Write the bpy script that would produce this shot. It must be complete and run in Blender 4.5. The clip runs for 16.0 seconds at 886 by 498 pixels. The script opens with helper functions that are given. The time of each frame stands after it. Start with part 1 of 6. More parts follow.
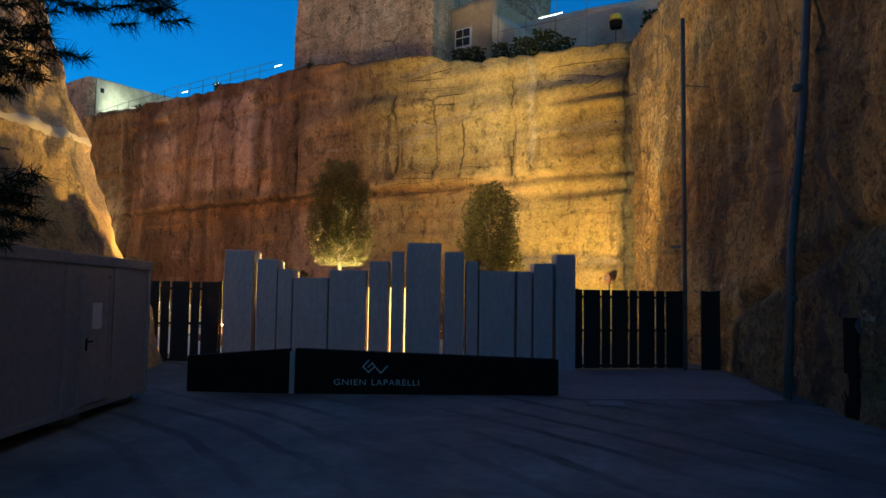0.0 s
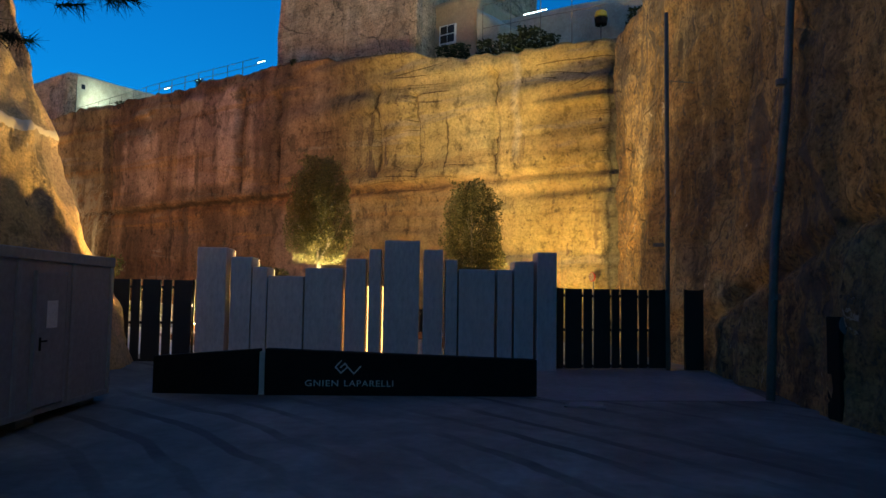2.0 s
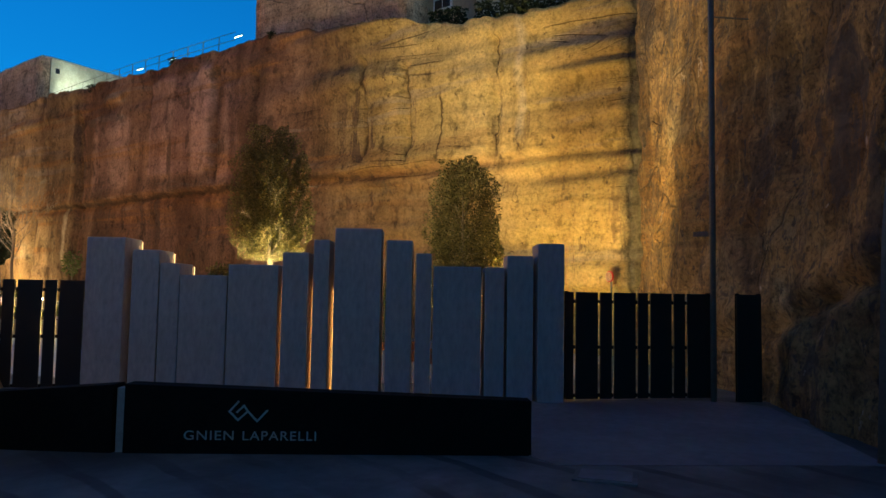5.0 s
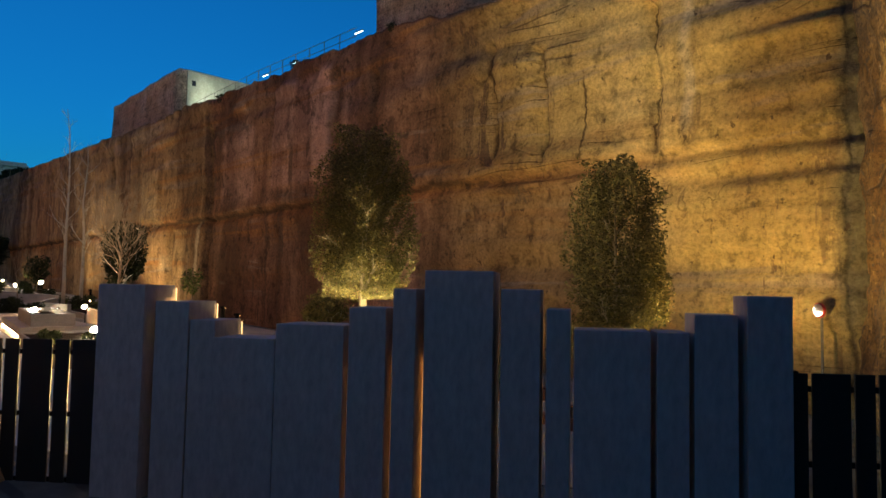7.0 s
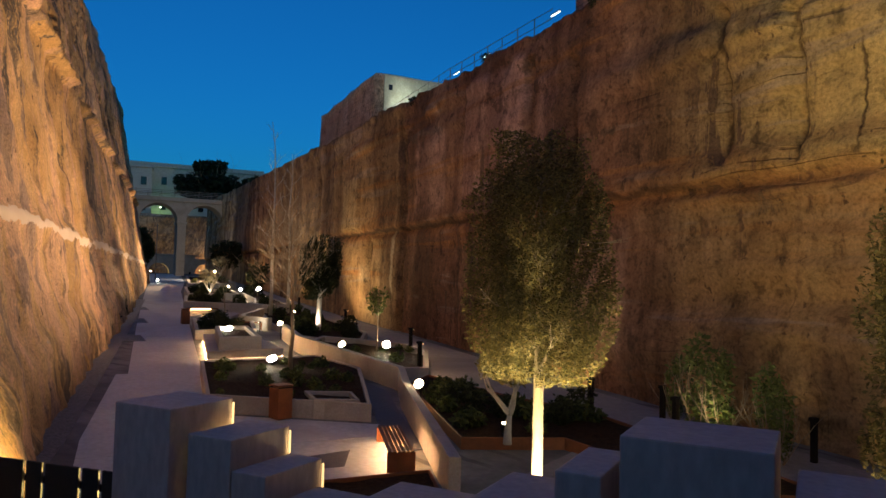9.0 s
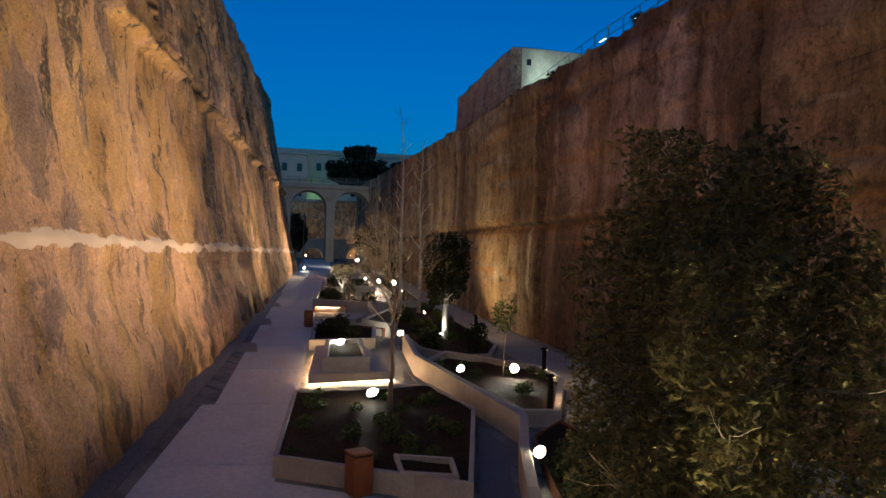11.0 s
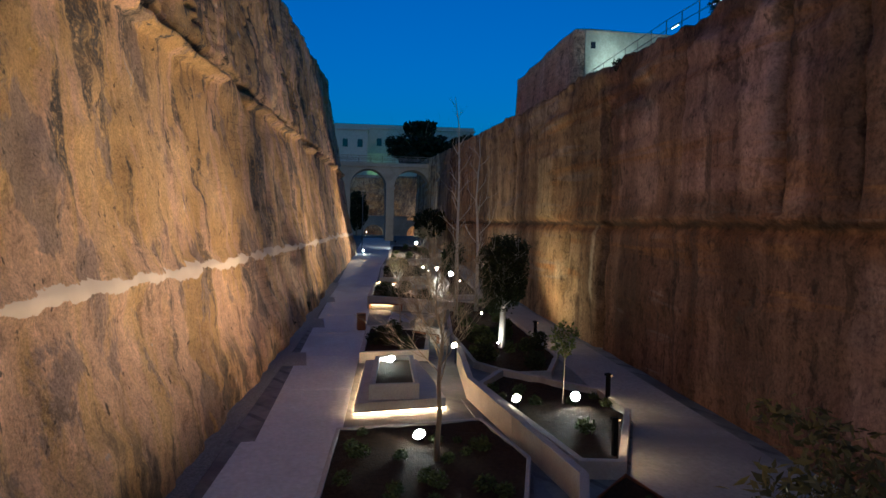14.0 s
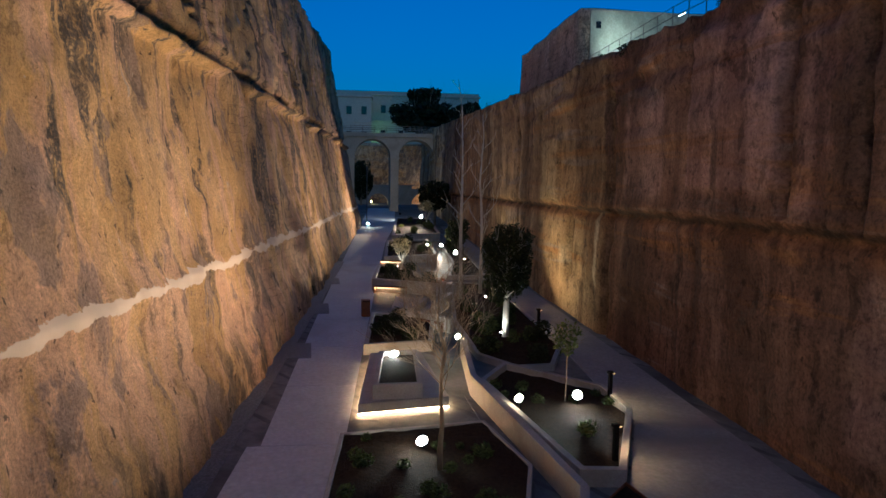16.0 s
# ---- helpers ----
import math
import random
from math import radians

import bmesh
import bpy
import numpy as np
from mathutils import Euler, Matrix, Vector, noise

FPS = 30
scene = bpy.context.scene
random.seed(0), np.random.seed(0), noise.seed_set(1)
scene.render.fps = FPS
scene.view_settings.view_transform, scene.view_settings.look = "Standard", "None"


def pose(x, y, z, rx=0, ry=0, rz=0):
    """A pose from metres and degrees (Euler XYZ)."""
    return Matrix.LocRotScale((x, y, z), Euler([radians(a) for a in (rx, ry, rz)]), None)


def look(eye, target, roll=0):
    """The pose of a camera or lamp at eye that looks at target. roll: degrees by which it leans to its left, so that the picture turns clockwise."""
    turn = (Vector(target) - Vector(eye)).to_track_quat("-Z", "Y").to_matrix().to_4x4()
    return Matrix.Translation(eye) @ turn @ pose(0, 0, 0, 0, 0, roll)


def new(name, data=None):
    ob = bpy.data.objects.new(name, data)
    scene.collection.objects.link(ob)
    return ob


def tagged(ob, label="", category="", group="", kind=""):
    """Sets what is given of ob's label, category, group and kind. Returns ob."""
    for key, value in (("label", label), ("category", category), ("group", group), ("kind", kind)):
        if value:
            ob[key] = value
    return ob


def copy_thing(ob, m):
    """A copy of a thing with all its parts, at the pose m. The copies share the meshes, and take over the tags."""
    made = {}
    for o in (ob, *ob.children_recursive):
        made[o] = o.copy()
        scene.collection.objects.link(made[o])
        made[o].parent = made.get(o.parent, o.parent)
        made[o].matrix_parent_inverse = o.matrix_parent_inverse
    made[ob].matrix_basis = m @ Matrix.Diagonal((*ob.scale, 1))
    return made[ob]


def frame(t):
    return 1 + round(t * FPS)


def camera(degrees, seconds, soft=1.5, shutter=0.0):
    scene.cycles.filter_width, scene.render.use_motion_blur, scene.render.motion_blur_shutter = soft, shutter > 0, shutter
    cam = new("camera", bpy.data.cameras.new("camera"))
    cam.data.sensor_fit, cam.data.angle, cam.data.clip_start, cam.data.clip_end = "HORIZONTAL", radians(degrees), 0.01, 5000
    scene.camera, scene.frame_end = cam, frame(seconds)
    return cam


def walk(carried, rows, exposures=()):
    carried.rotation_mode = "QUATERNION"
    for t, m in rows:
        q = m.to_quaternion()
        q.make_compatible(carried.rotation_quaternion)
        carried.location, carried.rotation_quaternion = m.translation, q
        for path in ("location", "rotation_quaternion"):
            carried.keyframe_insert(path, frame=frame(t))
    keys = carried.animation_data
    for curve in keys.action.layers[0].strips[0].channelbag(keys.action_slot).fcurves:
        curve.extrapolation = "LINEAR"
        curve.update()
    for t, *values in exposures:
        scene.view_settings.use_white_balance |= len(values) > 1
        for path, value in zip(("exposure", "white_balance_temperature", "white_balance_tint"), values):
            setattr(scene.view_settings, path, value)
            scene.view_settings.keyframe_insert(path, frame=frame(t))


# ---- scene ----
cam = camera(63.7, 16.0)
METRES, EYE, TILT, LEAN, TURN = 25.2, 1.9, 0.0, 0.0, 36.3
ROWS = [
    (0.0, 0.0, 0.0, 0.0, -0.05, 3.81, -0.82),
    (0.5, 0.0022, 0.0008, -0.0003, -0.24, 3.82, -0.83),
    (1.0, 0.0048, 0.003, -0.0005, -0.46, 3.82, -0.84),
    (1.5, 0.0073, 0.0073, -0.001, -0.67, 3.83, -0.85),
    (2.0, 0.0109, 0.0167, -0.0012, -0.93, 3.83, -0.87),
    (2.5, 0.0151, 0.0288, -0.0012, -1.16, 3.82, -0.87),
    (3.0, 0.0213, 0.0489, -0.001, -1.42, 3.8, -0.87),
    (5.5, 0.0525, 0.2513, 0.0106, 1.7, 3.67, -1.01),
    (6.0, 0.0538, 0.3001, 0.0197, 4.25, 3.64, -1.03),
    (6.5, 0.052, 0.3438, 0.032, 7.23, 3.58, -1.0),
    (7.0, 0.0481, 0.392, 0.045, 11.78, 3.51, -1.1),
    (7.5, 0.0426, 0.4356, 0.0574, 16.06, 3.44, -1.15),
    (8.0, 0.0338, 0.4833, 0.07, 20.65, 3.41, -1.27),
    (8.5, 0.0239, 0.5267, 0.0821, 24.68, 3.16, -1.3),
    (9.0, 0.0103, 0.5739, 0.0953, 28.75, 2.61, -1.39),
    (9.5, -0.0049, 0.6183, 0.1076, 32.04, 2.1, -1.43),
    (10.0, -0.0233, 0.6654, 0.1205, 35.59, 1.57, -1.45),
    (12.5, -0.1164, 0.8418, 0.1816, 44.69, -0.72, -1.4),
    (13.0, -0.1185, 0.8417, 0.1928, 45.13, -1.19, -1.28),
    (13.5, -0.1162, 0.834, 0.204, 45.57, -1.6, -1.28),
    (14.0, -0.1137, 0.8275, 0.2164, 46.02, -2.05, -1.22),
    (14.5, -0.1132, 0.8262, 0.2288, 46.34, -2.52, -1.17),
    (15.0, -0.113, 0.828, 0.2423, 46.49, -3.29, -1.06),
    (15.5, -0.1138, 0.8306, 0.2547, 46.48, -4.11, -0.97),
    (16.0, -0.1147, 0.8334, 0.2684, 46.46, -5.05, -0.89),
]
EXPOSURES = [(0.0, 0.95, 6900, -1), (3.0, 0.95, 6900, -1), (5.5, 0.8, 6900, 0), (7.0, 0.38, 6900, 3), (9.0, 0.2, 6800, 8), (10.0, 0.12, 6400, 7), (12.5, -0.06, 5150, -2), (16.0, -0.06, 5200, 1)]
walk(cam, [(t, pose(0, 0, EYE, TILT, LEAN, TURN) @ pose(METRES * x, METRES * y, METRES * z, 90 + pitch, roll, yaw)) for t, x, y, z, yaw, pitch, roll in ROWS], EXPOSURES)

# ---------------------------------------------------------------- world: blue hour, sun just set
world = bpy.data.worlds.new("world")
scene.world = world
world.use_nodes = True
wn = world.node_tree
sky = wn.nodes.new("ShaderNodeTexSky")
sky.sky_type = "NISHITA"
sky.sun_disc = False
sky.sun_elevation = radians(2.0)
sky.sun_rotation = radians(100)
sky.ozone_density = 5.0
sky.dust_density = 0.2
tint = wn.nodes.new("ShaderNodeMix")
tint.data_type, tint.blend_type = "RGBA", "MULTIPLY"
tint.inputs[0].default_value = 1.0
tint.inputs[7].default_value = (0.09, 0.80, 0.97, 1)
wn.links.new(sky.outputs[0], tint.inputs[6])
wn.links.new(tint.outputs[2], wn.nodes["Background"].inputs[0])
wn.nodes["Background"].inputs[1].default_value = 0.285

# afterglow from the east, wide and weak
glow_sun = bpy.data.lights.new("afterglow", "SUN")
glow_sun.energy, glow_sun.angle, glow_sun.color = 0.19, radians(50), (1.0, 0.86, 0.62)
new("afterglow", glow_sun).matrix_basis = look((9.0, -2.5, 6.0), (0, 0, 0))

# ---------------------------------------------------------------- node helpers
def mat(name, rough=0.85, metal=0.0):
    m = bpy.data.materials.new(name)
    m.use_nodes = True
    b = m.node_tree.nodes["Principled BSDF"]
    b.inputs["Roughness"].default_value = rough
    b.inputs["Metallic"].default_value = metal
    return m, m.node_tree, b


def nd(nt, kind, **kw):
    n = nt.nodes.new(kind)
    for k, v in kw.items():
        n.inputs[k.replace("_", " ")].default_value = v
    return n


def coords(nt, scale=(1, 1, 1), kind="Object"):
    tc = nt.nodes.new("ShaderNodeTexCoord")
    mp = nt.nodes.new("ShaderNodeMapping")
    mp.inputs["Scale"].default_value = scale
    nt.links.new(tc.outputs[kind], mp.inputs["Vector"])
    return mp.outputs["Vector"]


def noise_tex(nt, vec, scale, detail=5, rough=0.6, dist=0.0):
    n = nd(nt, "ShaderNodeTexNoise", Scale=scale, Detail=detail, Roughness=rough, Distortion=dist)
    nt.links.new(vec, n.inputs["Vector"])
    return n.outputs["Fac"]


def ramp(nt, fac, stops):
    r = nt.nodes.new("ShaderNodeValToRGB")
    els = r.color_ramp.elements
    while len(els) < len(stops):
        els.new(0.5)
    for e, (p, c) in zip(els, stops):
        e.position, e.color = p, (*c, 1) if len(c) == 3 else (c[0], c[0], c[0], 1)
    nt.links.new(fac, r.inputs["Fac"])
    return r.outputs["Color"]


def mix(nt, a, b, fac, mode="MIX"):
    m = nt.nodes.new("ShaderNodeMix")
    m.data_type, m.blend_type = "RGBA", mode
    for sock, v in ((m.inputs[0], fac), (m.inputs[6], a), (m.inputs[7], b)):
        if hasattr(v, "is_linked"):
            nt.links.new(v, sock)
        else:
            sock.default_value = v if not isinstance(v, tuple) else (*v, 1)
    return m.outputs[2]


def bump(nt, b, height, strength=0.4, dist=0.05):
    n = nd(nt, "ShaderNodeBump", Strength=strength, Distance=dist)
    nt.links.new(height, n.inputs["Height"])
    nt.links.new(n.outputs["Normal"], b.inputs["Normal"])


# ---------------------------------------------------------------- materials
def rock_material(name, base, dark, pale, rust=(0.36, 0.17, 0.055), streaks=0.75, grey=0.5, course=None, layers=0.75, cells=(1.0, 1.0, 0.8), fuzz=1.0, plates=False, run_w=0.62):
    """Weathered limestone: layers, rust bands, run-off streaks, crust, pits, cracks."""
    m, nt, b = mat(name, 0.92)
    v = coords(nt)
    big = noise_tex(nt, v, 0.17, 6, 0.6, 0.5)
    col = ramp(nt, big, [(0.36, dark), (0.47, base), (0.56, base), (0.64, pale)])
    # rust layers
    st = noise_tex(nt, coords(nt, (0.05, 0.05, 0.7)), 1.0, 7, 0.65, 0.9)
    col = mix(nt, col, rust, ramp(nt, st, [(0.53, (0, 0, 0)), (0.6, (0.75 * layers,) * 3), (0.75, (0.2, 0.2, 0.2))]))
    # pale flush areas with firm borders
    pa = noise_tex(nt, coords(nt, (1, 1, 0.55)), 0.21, 8, 0.58, 0.4)
    col = mix(nt, col, pale, ramp(nt, pa, [(0.57, (0, 0, 0)), (0.60, (0.55,) * 3)]))
    # run-off streaks, in some stretches only
    vs = noise_tex(nt, coords(nt, (run_w, run_w, 0.035)), 1.0, 8, 0.7, 0.15)
    where = ramp(nt, noise_tex(nt, coords(nt, (1, 1, 0.5)), 0.13, 4), [(0.38, (0.25,)), (0.54, (1.0,))])
    run = mix(nt, ramp(nt, vs, [(0.50, (0, 0, 0)), (0.56, (streaks * 0.8,) * 3), (0.68, (streaks,) * 3)]), where, 1.0, "MULTIPLY")
    col = mix(nt, col, (dark[0] * 0.42, dark[1] * 0.42, dark[2] * 0.45), run)
    # dark crust in blotches
    g = noise_tex(nt, coords(nt, (1, 1, 0.7)), 0.62, 9, 0.68, 0.5)
    col = mix(nt, col, (0.13, 0.10, 0.078), ramp(nt, g, [(0.575, (0, 0, 0)), (0.61, (grey * 0.7,) * 3), (0.7, (grey,) * 3)]))
    mid = noise_tex(nt, coords(nt, (1, 1, 0.8)), 1.5, 9, 0.72, 0.3)
    col = mix(nt, col, ramp(nt, mid, [(0.34, (0.35,)), (0.47, (0.95,)), (0.7, (1.3,))]), 0.9, "MULTIPLY")
    fine = noise_tex(nt, v, 9.0, 9, 0.78)
    col = mix(nt, col, ramp(nt, fine, [(0.37, (1 - 0.75 * fuzz,)), (0.5, (1.0,)), (0.64, (1 + 0.35 * fuzz,))]), 0.9, "MULTIPLY")
    pit = noise_tex(nt, coords(nt, (1, 1, 0.6)), 3.4, 7, 0.7, 0.2)
    col = mix(nt, col, (0.055, 0.04, 0.03), ramp(nt, pit, [(0.60, (0, 0, 0)), (0.65, (0.85,) * 3)]))
    fl_ = noise_tex(nt, coords(nt, (1, 1, 0.75)), 4.6, 6, 0.7)
    col = mix(nt, col, (pale[0] * 1.2, pale[1] * 1.2, pale[2] * 1.2), ramp(nt, fl_, [(0.62, (0, 0, 0)), (0.66, (0.6,) * 3)]))
    if plates:
        # ochre stretches, sharp dark scabs, tear-shaped holes, mortar flakes
        oz = noise_tex(nt, coords(nt, (0.8, 0.8, 1.5)), 0.12, 6, 0.62, 0.6)
        col = mix(nt, col, mix(nt, col, (1.02, 0.86, 0.62), 1.0, "MULTIPLY"), ramp(nt, oz, [(0.44, (0, 0, 0)), (0.53, (1, 1, 1))]))
        sc = noise_tex(nt, coords(nt, (1, 1, 0.62)), 0.42, 9, 0.62, 0.8)
        col = mix(nt, col, (0.115, 0.085, 0.07), ramp(nt, sc, [(0.605, (0, 0, 0)), (0.622, (0.62,) * 3), (0.70, (0.85,) * 3)]))
        td = noise_tex(nt, coords(nt, (1.25, 1.25, 0.42)), 0.95, 5, 0.58, 0.3)
        col = mix(nt, col, (0.09, 0.066, 0.052), ramp(nt, td, [(0.635, (0, 0, 0)), (0.652, (0.85,) * 3)]))
        mo = noise_tex(nt, coords(nt, (1, 1, 0.8)), 1.15, 8, 0.68, 0.5)
        col = mix(nt, col, (0.60, 0.46, 0.34), ramp(nt, mo, [(0.655, (0, 0, 0)), (0.668, (0.8,) * 3)]))
        sp = noise_tex(nt, coords(nt, (1, 1, 0.7)), 5.5, 4, 0.6)
        col = mix(nt, col, (0.10, 0.075, 0.06), ramp(nt, sp, [(0.60, (0, 0, 0)), (0.63, (0.75,) * 3)]))
        sw = noise_tex(nt, coords(nt, (1.0, 1.0, 0.16)), 1.6, 8, 0.75, 0.2)
        up = ramp(nt, noise_tex(nt, coords(nt, (1, 1, 0.25)), 0.2, 4), [(0.44, (0, 0, 0)), (0.56, (1, 1, 1))])
        col = mix(nt, col, (0.13, 0.10, 0.08), mix(nt, ramp(nt, sw, [(0.53, (0, 0, 0)), (0.56, (0.75,) * 3)]), up, 1.0, "MULTIPLY"))
        bl = noise_tex(nt, coords(nt, (0.9, 0.9, 1.2)), 0.75, 3, 0.5, 1.4)
        col = mix(nt, col, ramp(nt, bl, [(0.40, (0.70,)), (0.42, (1.0,)), (0.58, (1.0,)), (0.60, (1.22,))]), 0.85, "MULTIPLY")
    # cracks: warped cell borders, thin and broken
    wv = nt.nodes.new("ShaderNodeVectorMath")
    wv.operation = "MULTIPLY_ADD"
    wn_ = nd(nt, "ShaderNodeTexNoise", Scale=0.8, Detail=6.0)
    nt.links.new(v, wn_.inputs["Vector"])
    nt.links.new(wn_.outputs["Color"], wv.inputs[0])
    wv.inputs[1].default_value = (0.9, 0.9, 0.9)
    nt.links.new(coords(nt, cells), wv.inputs[2])
    vo = nd(nt, "ShaderNodeTexVoronoi", Scale=0.32)
    vo.feature = "DISTANCE_TO_EDGE"
    nt.links.new(wv.outputs[0], vo.inputs["Vector"])
    crk = ramp(nt, vo.outputs["Distance"], [(0.0, (0.7,) * 3), (0.006, (0.45,) * 3), (0.016, (0, 0, 0))])
    crk = mix(nt, crk, ramp(nt, noise_tex(nt, v, 0.3, 5), [(0.49, (0, 0, 0)), (0.55, (1, 1, 1))]), 1.0, "MULTIPLY")
    col = mix(nt, col, (0.07, 0.05, 0.035), crk)
    hl = noise_tex(nt, coords(nt, (0.13, 0.13, 1.5)), 1.0, 7, 0.66, 1.0)
    col = mix(nt, col, (dark[0] * 0.45, dark[1] * 0.45, dark[2] * 0.5), ramp(nt, hl, [(0.56, (0, 0, 0)), (0.60, (layers * 0.8,) * 3), (0.7, (layers,) * 3)]))
    h = mix(nt, mix(nt, fine, mid, 1.0 - 0.4 * fuzz), (0.0, 0.0, 0.0), crk)
    if course:
        br = nd(nt, "ShaderNodeTexBrick", Scale=1.0, Mortar_Size=0.012, Row_Height=0.34, Brick_Width=0.72)
        sep = nt.nodes.new("ShaderNodeSeparateXYZ")
        cmb = nt.nodes.new("ShaderNodeCombineXYZ")
        nt.links.new(v, sep.inputs[0])
        nt.links.new(sep.outputs[0], cmb.inputs[0])
        nt.links.new(sep.outputs[2], cmb.inputs[1])
        nt.links.new(cmb.outputs[0], br.inputs["Vector"])
        br.inputs["Color1"].default_value = (1, 1, 1, 1)
        br.inputs["Color2"].default_value = (0.82, 0.8, 0.78, 1)
        br.inputs["Mortar"].default_value = (0.45, 0.42, 0.4, 1)
        keep = ramp(nt, noise_tex(nt, v, 0.3, 4), [(0.35, (0.15,)), (0.6, (course,))])
        col = mix(nt, col, br.outputs["Color"], keep, "MULTIPLY")
    nt.links.new(col, b.inputs["Base Color"])
    bump(nt, b, h, 1.0, 0.2)
    return m


def maths(nt, op, a, b=0.0, c=0.0):
    n = nt.nodes.new("ShaderNodeMath")
    n.operation = op
    for sock, v in zip(n.inputs, (a, b, c)):
        if hasattr(v, "is_linked"):
            nt.links.new(v, sock)
        else:
            sock.default_value = v
    return n.outputs[0]


def rise(nt, v, lo, hi, top=1.0):
    """0 below lo, top above hi, eased between (lo > hi falls)."""
    n = nt.nodes.new("ShaderNodeMapRange")
    n.interpolation_type = "SMOOTHSTEP"
    n.inputs["From Min"].default_value, n.inputs["From Max"].default_value = min(lo, hi), max(lo, hi)
    n.inputs["To Min"].default_value, n.inputs["To Max"].default_value = (0.0, top) if lo < hi else (top, 0.0)
    nt.links.new(v, n.inputs["Value"])
    return n.outputs[0]


def span(nt, v, a, b, soft, top=1.0):
    """top between a and b, with soft ends."""
    return maths(nt, "MULTIPLY", rise(nt, v, a - soft, a + soft), rise(nt, v, b + soft, b - soft, top))


def seam(nt, n, level, width, top=1.0):
    """A thin line where a noise passes a level."""
    return rise(nt, maths(nt, "ABSOLUTE", maths(nt, "SUBTRACT", n, level)), width, width * 0.25, top)


def warped_xz(nt, v, amp, scale):
    """Place along the wall and height, both shaken by noise, for stains with ragged borders."""
    n = nd(nt, "ShaderNodeTexNoise", Scale=scale, Detail=7.0, Roughness=0.62)
    nt.links.new(v, n.inputs["Vector"])
    w = nt.nodes.new("ShaderNodeVectorMath")
    w.operation = "MULTIPLY_ADD"
    nt.links.new(n.outputs["Color"], w.inputs[0])
    w.inputs[1].default_value = (amp, amp, amp)
    nt.links.new(v, w.inputs[2])
    sep = nt.nodes.new("ShaderNodeSeparateXYZ")
    nt.links.new(w.outputs[0], sep.inputs[0])
    return maths(nt, "SUBTRACT", sep.outputs[0], amp / 2), maths(nt, "SUBTRACT", sep.outputs[2], amp / 2)


def north_stone():
    """Sawn ditch wall: yellow bedded rock by the entrance, red smooth rock with pink flush stone past it, ochre rock further on."""
    m, nt, b = mat("limestone_cut", 0.93)
    v = coords(nt)
    x, z = warped_xz(nt, v, 2.2, 0.35)
    xs, zs = warped_xz(nt, v, 0.7, 0.8)
    big = noise_tex(nt, coords(nt, (1, 1, 0.7)), 0.16, 6, 0.6, 0.4)
    yellow = ramp(nt, big, [(0.34, (0.45, 0.295, 0.11)), (0.48, (0.51, 0.355, 0.14)), (0.62, (0.56, 0.41, 0.185))])
    red = ramp(nt, big, [(0.34, (0.14, 0.07, 0.042)), (0.5, (0.20, 0.108, 0.066)), (0.64, (0.265, 0.152, 0.098))])
    ochre = ramp(nt, big, [(0.34, (0.22, 0.13, 0.068)), (0.5, (0.33, 0.215, 0.11)), (0.64, (0.43, 0.30, 0.165))])
    past = rise(nt, x, -20.0, -29.0)
    far = rise(nt, xs, -48.8, -49.8)
    low = maths(nt, "MULTIPLY", rise(nt, x, -14.5, -20.0), rise(nt, zs, 7.9, 7.2, 0.7))
    col = mix(nt, mix(nt, yellow, red, maths(nt, "MAXIMUM", past, low)), ochre, far)
    # grey-lilac beds
    lil = noise_tex(nt, coords(nt, (0.06, 0.06, 0.55)), 1.3, 5, 0.58, 0.5)
    col = mix(nt, col, (0.29, 0.235, 0.20), rise(nt, lil, 0.56, 0.63, 0.55))
    # pink flush stone
    for x0, x1, z0, z1, k in ((-41.0, -35.3, 8.6, 14.4, 0.95), (-47.6, -43.2, 8.4, 12.6, 0.55), (-34.2, -32.9, 8.0, 13.4, 0.4), (-60.5, -57.2, 7.9, 11.6, 0.45), (-31.5, -28.5, 2.0, 6.5, 0.3)):
        patch = maths(nt, "MULTIPLY", span(nt, xs, x0, x1, 0.25), span(nt, zs, z0, z1, 0.35, k))
        col = mix(nt, col, (0.47, 0.285, 0.225) if x0 > -49 else (0.50, 0.38, 0.21), patch)
    # rust along the bedding, strongest under the long ledge
    st = noise_tex(nt, coords(nt, (0.045, 0.045, 0.62)), 1.0, 7, 0.62, 0.8)
    col = mix(nt, col, (0.36, 0.165, 0.05), maths(nt, "MULTIPLY", rise(nt, st, 0.54, 0.64, 0.6), rise(nt, x, -8.0, -30.0)))
    ledge = maths(nt, "MULTIPLY", span(nt, zs, 6.9, 7.75, 0.35, 0.62), rise(nt, x, -8.0, -32.0))
    col = mix(nt, col, (0.30, 0.13, 0.045), ledge)
    # run-off: broad veils, then narrow drips
    veil = noise_tex(nt, coords(nt, (0.34, 0.34, 0.03)), 1.0, 5, 0.6, 0.25)
    col = mix(nt, col, ramp(nt, veil, [(0.38, (0.45, 0.40, 0.38)), (0.5, (1.0, 1.0, 1.0)), (0.64, (1.3, 1.26, 1.2))]), maths(nt, "MULTIPLY_ADD", past, 0.55, 0.3), "MULTIPLY")
    drip = noise_tex(nt, coords(nt, (1.5, 1.5, 0.06)), 1.0, 7, 0.66, 0.2)
    wet = rise(nt, noise_tex(nt, coords(nt, (1, 1, 0.5)), 0.2, 4), 0.46, 0.58)
    col = mix(nt, col, (0.11, 0.065, 0.045), maths(nt, "MULTIPLY", rise(nt, drip, 0.55, 0.61, 0.8), wet))
    # bedding seams, leaning joints
    bed = noise_tex(nt, coords(nt, (0.035, 0.035, 0.30)), 1.0, 3, 0.5, 0.5)
    seams = None
